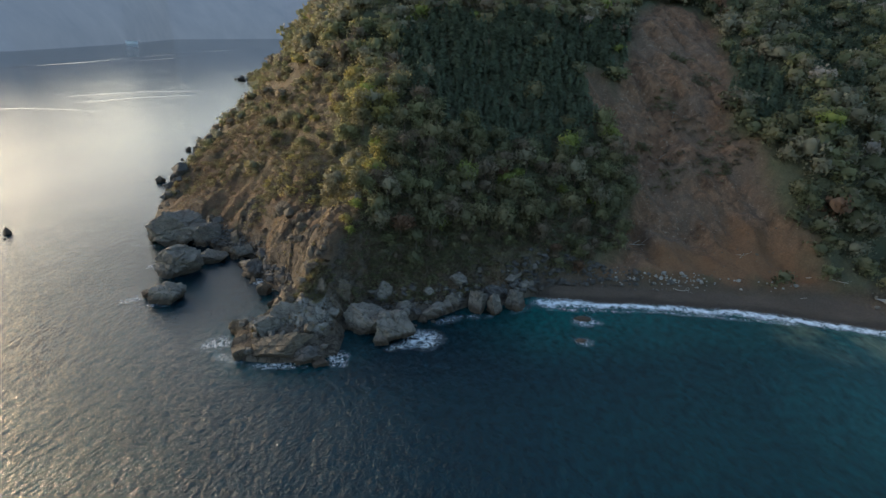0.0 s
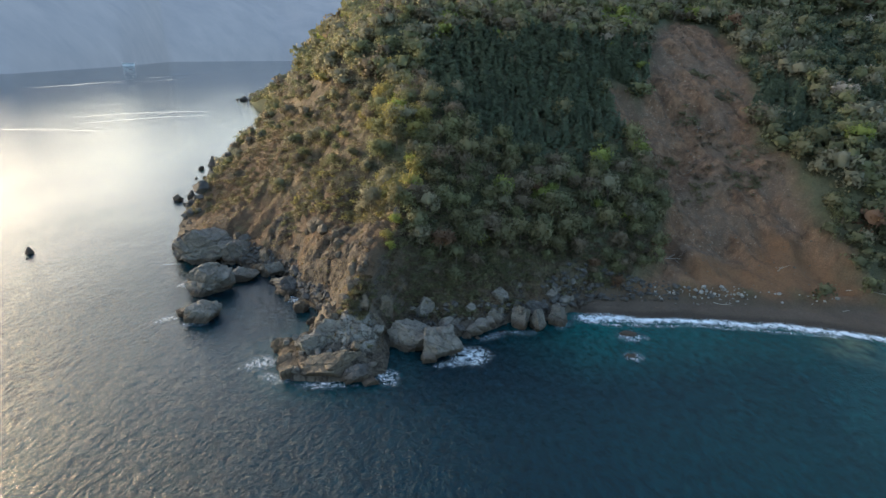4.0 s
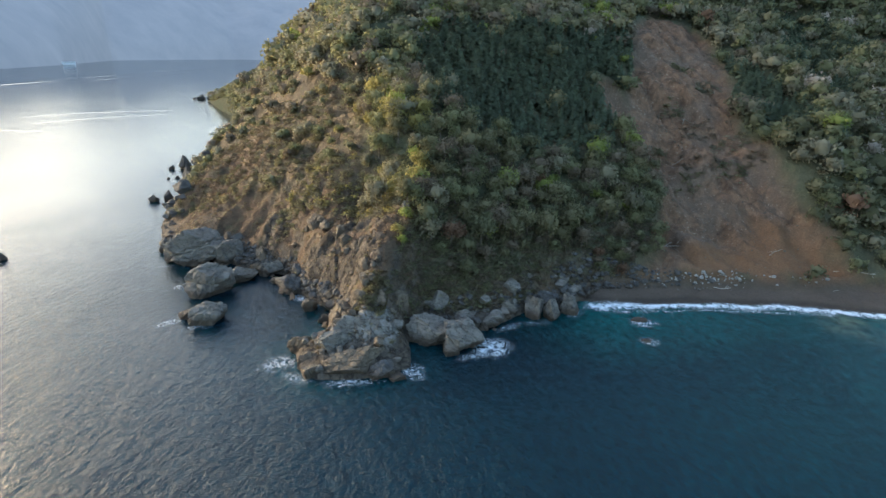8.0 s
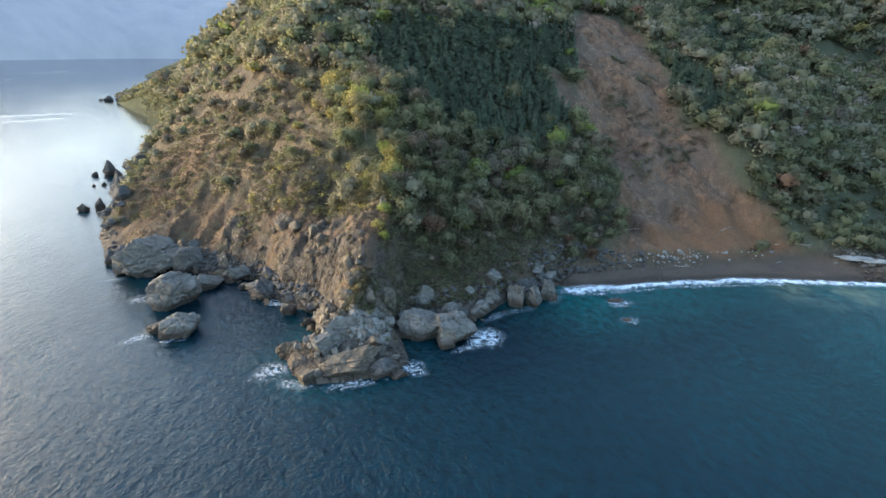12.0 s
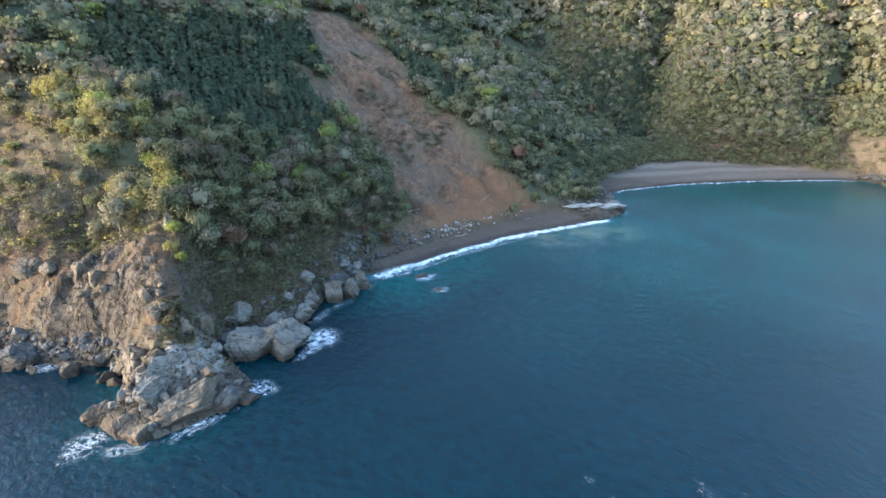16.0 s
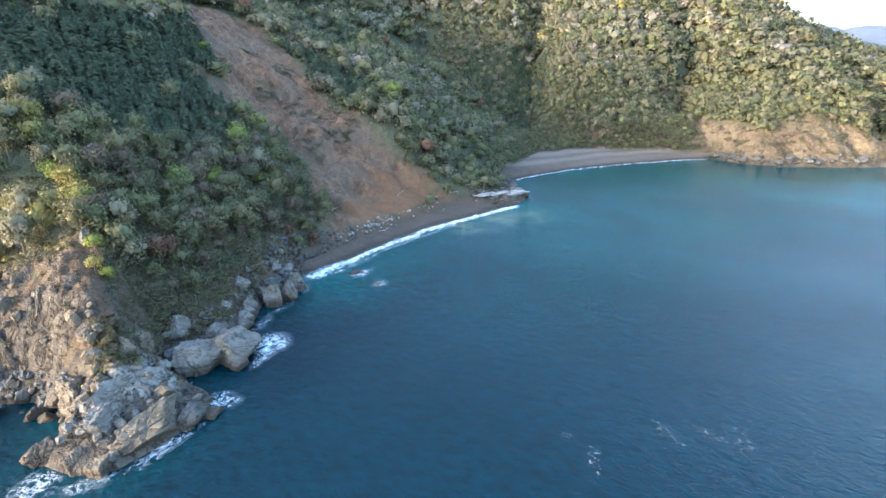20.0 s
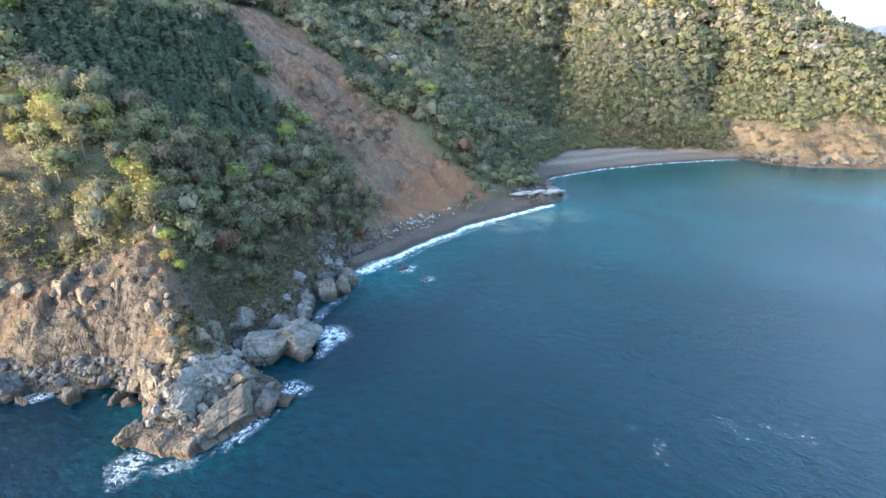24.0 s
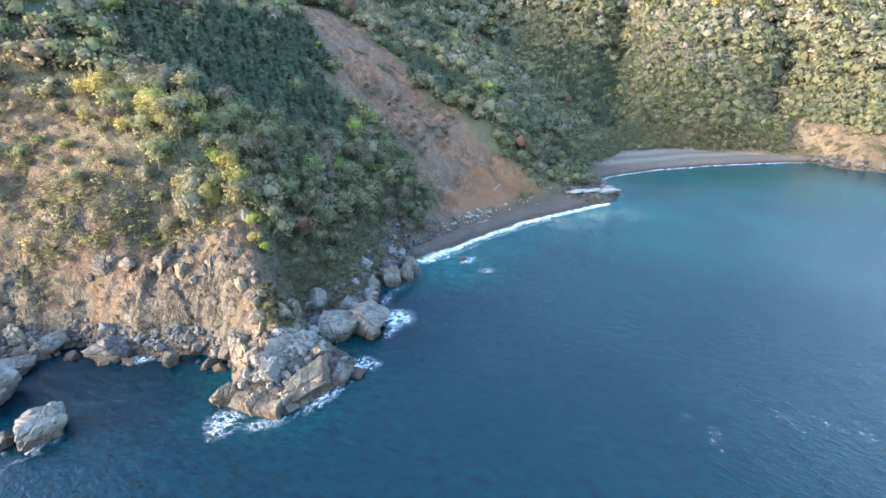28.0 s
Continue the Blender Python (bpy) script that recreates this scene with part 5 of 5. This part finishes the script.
# ---- surf and foam ----
def foam_sheet(name, label, rows):
    """A thin torn sheet of foam; rows of (x, y, z, froth), all of one length."""
    n = len(rows[0])
    flat = [v for row in rows for v in row]
    i = (np.arange(len(rows) - 1)[:, None] * n + np.arange(n - 1)[None, :]).ravel()
    mesh = mesh_of(name, [v[:3] for v in flat], np.stack([i, i + 1, i + n + 1, i + n], -1), FOAM)
    mark(mesh, "froth", [v[3] for v in flat])
    return tagged(new(name, mesh), label, "foam", kind="stuff")


def foam_patch(x, y, length, width, turn, seed, thick=0.6):
    rows = []
    for k in range(13):
        r = k / 12
        row = []
        for q in range(37):
            a = q * 6.2832 / 36
            reach = r * (1 + 0.28 * noise.noise(Vector((math.cos(a) * 1.4, math.sin(a) * 1.4, seed * 3.7))))
            u, v = math.cos(a) * reach * length / 2, math.sin(a) * reach * width / 2
            c, s = math.cos(radians(turn)), math.sin(radians(turn))
            lift = 0.06 + 0.30 * (1 - r) * max(0.0, noise.noise(Vector((u, v, seed))) + 0.4)
            row.append((x + u * c - v * s, y + u * s + v * c, lift, thick * (1 - r ** 2.2) + 0.05))
        rows.append(row)
    return foam_sheet("foam", "white foam where waves break on the rocks", rows)


def surf(line, width, seed, thick, out=1.0):
    """Foam of waves running up a beach: along the shore line, width metres across."""
    pts = np.array(line, float)
    gaps = np.hypot(*np.diff(pts, axis=0).T)
    at = np.concatenate([[0], np.cumsum(gaps)])
    s = np.arange(0, at[-1], 0.8)
    px, py = np.interp(s, at, pts[:, 0]), np.interp(s, at, pts[:, 1])
    kernel = np.ones(15) / 15
    px, py = (np.convolve(np.pad(p, 7, "edge"), kernel, "valid") for p in (px, py))
    dx, dy = np.gradient(px), np.gradient(py)
    length = np.hypot(dx, dy)
    nx, ny = dy / length, -dx / length
    rows = []
    for k in range(9):
        u = k / 8
        row = []
        for i in range(len(s)):
            wob = 1.3 * noise.noise(Vector((s[i] * 0.09, seed, 0))) + 0.5 * noise.noise(Vector((s[i] * 0.35, seed, 5)))
            wide = width * (0.75 + 0.7 * noise.noise(Vector((s[i] * 0.05, seed + 9, 0))))
            d = out + wob + (u - 0.35) * wide
            taper = min(1.0, s[i] / 6, (s[-1] - s[i]) / 6)
            crest = 0.32 * math.exp(-((u - 0.35) / 0.18) ** 2)
            row.append((px[i] + nx[i] * d, py[i] + ny[i] * d, max(0.08, -d * 0.16 + 0.1) + crest, taper * thick * (1 - abs(u - 0.38) ** 1.5 * 3.0)))
        rows.append(row)
    return foam_sheet("surf", "line of white surf washing up the beach", rows)


surf([(14, 138)] + COAST_EAST[:7] + [(127, 124)], 8.2, 3, 0.95, 1.2)
surf([(20, 137)] + COAST_EAST[:5] + [(92, 134)], 3.0, 23, 0.55, 4.6)
surf(COAST_EAST[9:15], 3.6, 13, 0.75, 0.5)
for k, (x, y, length, width, turn, thick) in enumerate([
        (-60.4, 108, 9, 6, 40, 0.7), (-55.4, 102, 8, 4, -30, 0.55), (-43.5, 100.4, 12, 3.4, 8, 0.72), (-30.6, 104.4, 5, 7, 20, 0.76), (-12, 114.6, 10, 8, 25, 0.95), (-17, 110.6, 8, 3, 20, 0.6),
        (-63.5, 142.6, 7, 4, -35, 0.8), (-58.5, 138.5, 5, 3, -35, 0.6), (-93.5, 127.5, 7, 5, 40, 0.55), (-99.5, 150, 5, 6, 10, 0.6), (30.5, 127.5, 7, 6, 10, 0.85), (28, 117, 5, 4, 0, 0.65),
        (-86, 125, 9, 3, 15, 0.4), (-112, 166, 9, 3, 10, 0.4), (2, 127.5, 10, 3, 10, 0.45), (14, 132.5, 8, 3, 40, 0.5), (137, 126, 9, 4, 30, 0.5), (148, 138, 8, 4, 60, 0.45),
        (-22, 124.0, 6, 3, -30, 0.4), (-6, 124.5, 9, 3, 35, 0.45), (283, 33, 12, 3, -60, 0.4), (276, 44, 10, 3, -70, 0.4), (300, 4, 12, 3, -50, 0.4), (-4, 40, 7, 2.6, 20, 0.2), (10, 32, 8, 2.4, 60, 0.2),
        (14, 26, 6, 2.2, 80, 0.2), (15, 21, 7, 2.4, 30, 0.2), (-1, 46, 4, 1.6, 10, 0.2)]):
    foam_patch(x, y, length * 1.3, width * 1.3, turn, k, thick * 0.8)


def wake(line, width, height):
    """A long low wave left by a boat, curving over the sea."""
    pts = np.array(line, float)
    at = np.concatenate([[0], np.cumsum(np.hypot(*np.diff(pts, axis=0).T))])
    s = np.linspace(0, at[-1], 120)
    px, py = np.interp(s, at, pts[:, 0]), np.interp(s, at, pts[:, 1])
    kernel = np.ones(25) / 25
    px, py = (np.convolve(np.pad(p, 12, "edge"), kernel, "valid") for p in (px, py))
    dx, dy = np.gradient(px), np.gradient(py)
    length = np.hypot(dx, dy) + 1e-6
    u = np.linspace(-1, 1, 9)[:, None]
    fade = np.minimum(1, np.minimum(np.arange(120), np.arange(120)[::-1]) / 18)
    wide = width * (0.8 + 0.3 * np.sin(s * 0.02))
    x, y = px + dy / length * wide * u, py - dx / length * wide * u
    z = 0.02 + height * fade * np.cos(u * math.pi / 2) ** 2
    i = (np.arange(8)[:, None] * 120 + np.arange(119)[None, :]).ravel()
    mesh = mesh_of("boat_wake", np.stack([x, y, z], -1).reshape(-1, 3), np.stack([i, i + 120, i + 121, i + 1], -1), WATER)
    mark(mesh, "calm", np.ones(len(mesh.vertices)))
    return tagged(new("boat_wake", mesh), "long smooth wake wave crossing the calm sea", "wave", kind="stuff")


wake([(-780, 780), (-745, 900), (-735, 1030), (-770, 1400), (-736, 2110)], 7, 0.55)
wake([(-700, 1000), (-680, 1300), (-660, 1900)], 8, 0.45)
wake([(-380, 500), (-348, 553), (-290, 600)], 3, 0.25)
wake([(-430, 450), (-380, 462), (-330, 462)], 3, 0.25)
wake([(-420, 540), (-380, 600), (-300, 640)], 3, 0.25)


# ---- fallen and washed-up timber ----
def fallen_trunk(x, y, length, turn, tip, seed, label, pale):
    verts, faces = trunk_shape(seed, length * 0.8, length * 0.02, 2)
    ob = new("fallen_trunk", mesh_of("fallen_trunk", verts, faces, pale))
    c = surface(np.array([x]), np.array([y]))[0]
    ob.matrix_world = pose(x, y, float(c) + 0.25, 90 - tip, 0, turn)
    return tagged(ob, label, "log", "fallen and washed-up timber")


DRIFT = plain_material("bleached driftwood", (0.30, 0.27, 0.23), (0.48, 0.44, 0.38), 0.3)
for k, (x, y, length, turn, tip) in enumerate([(50, 163, 6, 60, 10), (52, 165, 4.5, 110, 20), (82, 157, 7, -20, 35), (100, 151, 6, 70, 15), (104, 147, 5, 40, 5), (66, 200, 6, 20, 30), (75, 215, 5, 150, 30)]):
    fallen_trunk(x, y, length, turn, tip, 600 + k, "pale broken tree trunk lying on the earth slide", DRIFT)
for k, (x, y, turn) in enumerate([(212, 168, 20), (222, 170, 60), (236, 166, 100), (248, 160, 40), (256, 150, 80), (262, 140, 10), (268, 128, 50), (196, 163, 0), (60, 146.5, 80), (95, 143.5, 100)]):
    fallen_trunk(x, y, 3.5 + k % 3, turn, 2, 620 + k, "bleached driftwood log washed up on the beach", DRIFT)


# ---- the far shore across the water ----
def far_hills(name, label, foot, depth, height, seed, material):
    """A long ridge behind a far shore, haze painted in by its material: foot is its water line."""
    pts = np.array(foot, float)
    at = np.concatenate([[0], np.cumsum(np.hypot(*np.diff(pts, axis=0).T))])
    s = np.linspace(0, at[-1], 160)
    px, py = np.interp(s, at, pts[:, 0]), np.interp(s, at, pts[:, 1])
    reach = np.hypot(px, py)
    u = np.linspace(0, 1, 26)[:, None]
    x, y = px + px / reach * depth * u, py + py / reach * depth * u
    z = height * u ** 0.7 * (0.93 + 0.16 * rough(x, y, 900.0, 4, seed)) + 40 * u * rough(x, y, 160.0, 3, seed + 5) - 1.0 * (1 - u)
    z = z * ease(s, 0, 700) * (1 + 0.48 * ease(s, 1250, 2200)) + 4 * u
    n = len(s)
    i = (np.arange(25)[:, None] * n + np.arange(n - 1)[None, :]).ravel()
    mesh = mesh_of(name, np.stack([x, y, z], -1).reshape(-1, 3), np.stack([i, i + 1, i + n + 1, i + n], -1), material)
    return tagged(new(name, mesh), label, "hills", kind="structure")


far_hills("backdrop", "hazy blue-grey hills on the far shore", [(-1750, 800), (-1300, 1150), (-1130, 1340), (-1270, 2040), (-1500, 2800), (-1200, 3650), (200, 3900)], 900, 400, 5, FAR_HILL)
far_hills("backdrop", "hills on the horizon with pale blue haze in their colour", [(4100, -1200), (4100, 1200)], 400, 175, 8, BLUE_HAZE_HILL)


def waterfront_building():
    root = new("waterfront_building")
    root.matrix_world = pose(-1262, 2043, 0, 0, 0, 25)
    white = plain_material("white painted wall", (0.74, 0.75, 0.76), (0.82, 0.83, 0.84), 3.0)
    slate = plain_material("pale roof", (0.45, 0.47, 0.5), (0.55, 0.57, 0.6), 3.0)

    def box(name, material, size, at):
        bm = bmesh.new()
        bmesh.ops.create_cube(bm, size=1.0)
        bmesh.ops.scale(bm, vec=size, verts=bm.verts)
        bmesh.ops.translate(bm, vec=at, verts=bm.verts)
        bmesh.ops.bevel(bm, geom=bm.edges[:], offset=0.2, segments=1, affect="EDGES")
        mesh = bpy.data.meshes.new(name)
        bm.to_mesh(mesh)
        bm.free()
        mesh.materials.append(material)
        new(name, mesh).parent = root

    box("wall", white, (52, 14, 9), (0, 0, 5))
    box("roof", slate, (55, 17, 1.2), (0, 0, 10.2))
    box("annex", white, (20, 12, 6), (-37, 0, 3.4))
    tagged(root, "long white building on the far waterfront", "building")


waterfront_building()
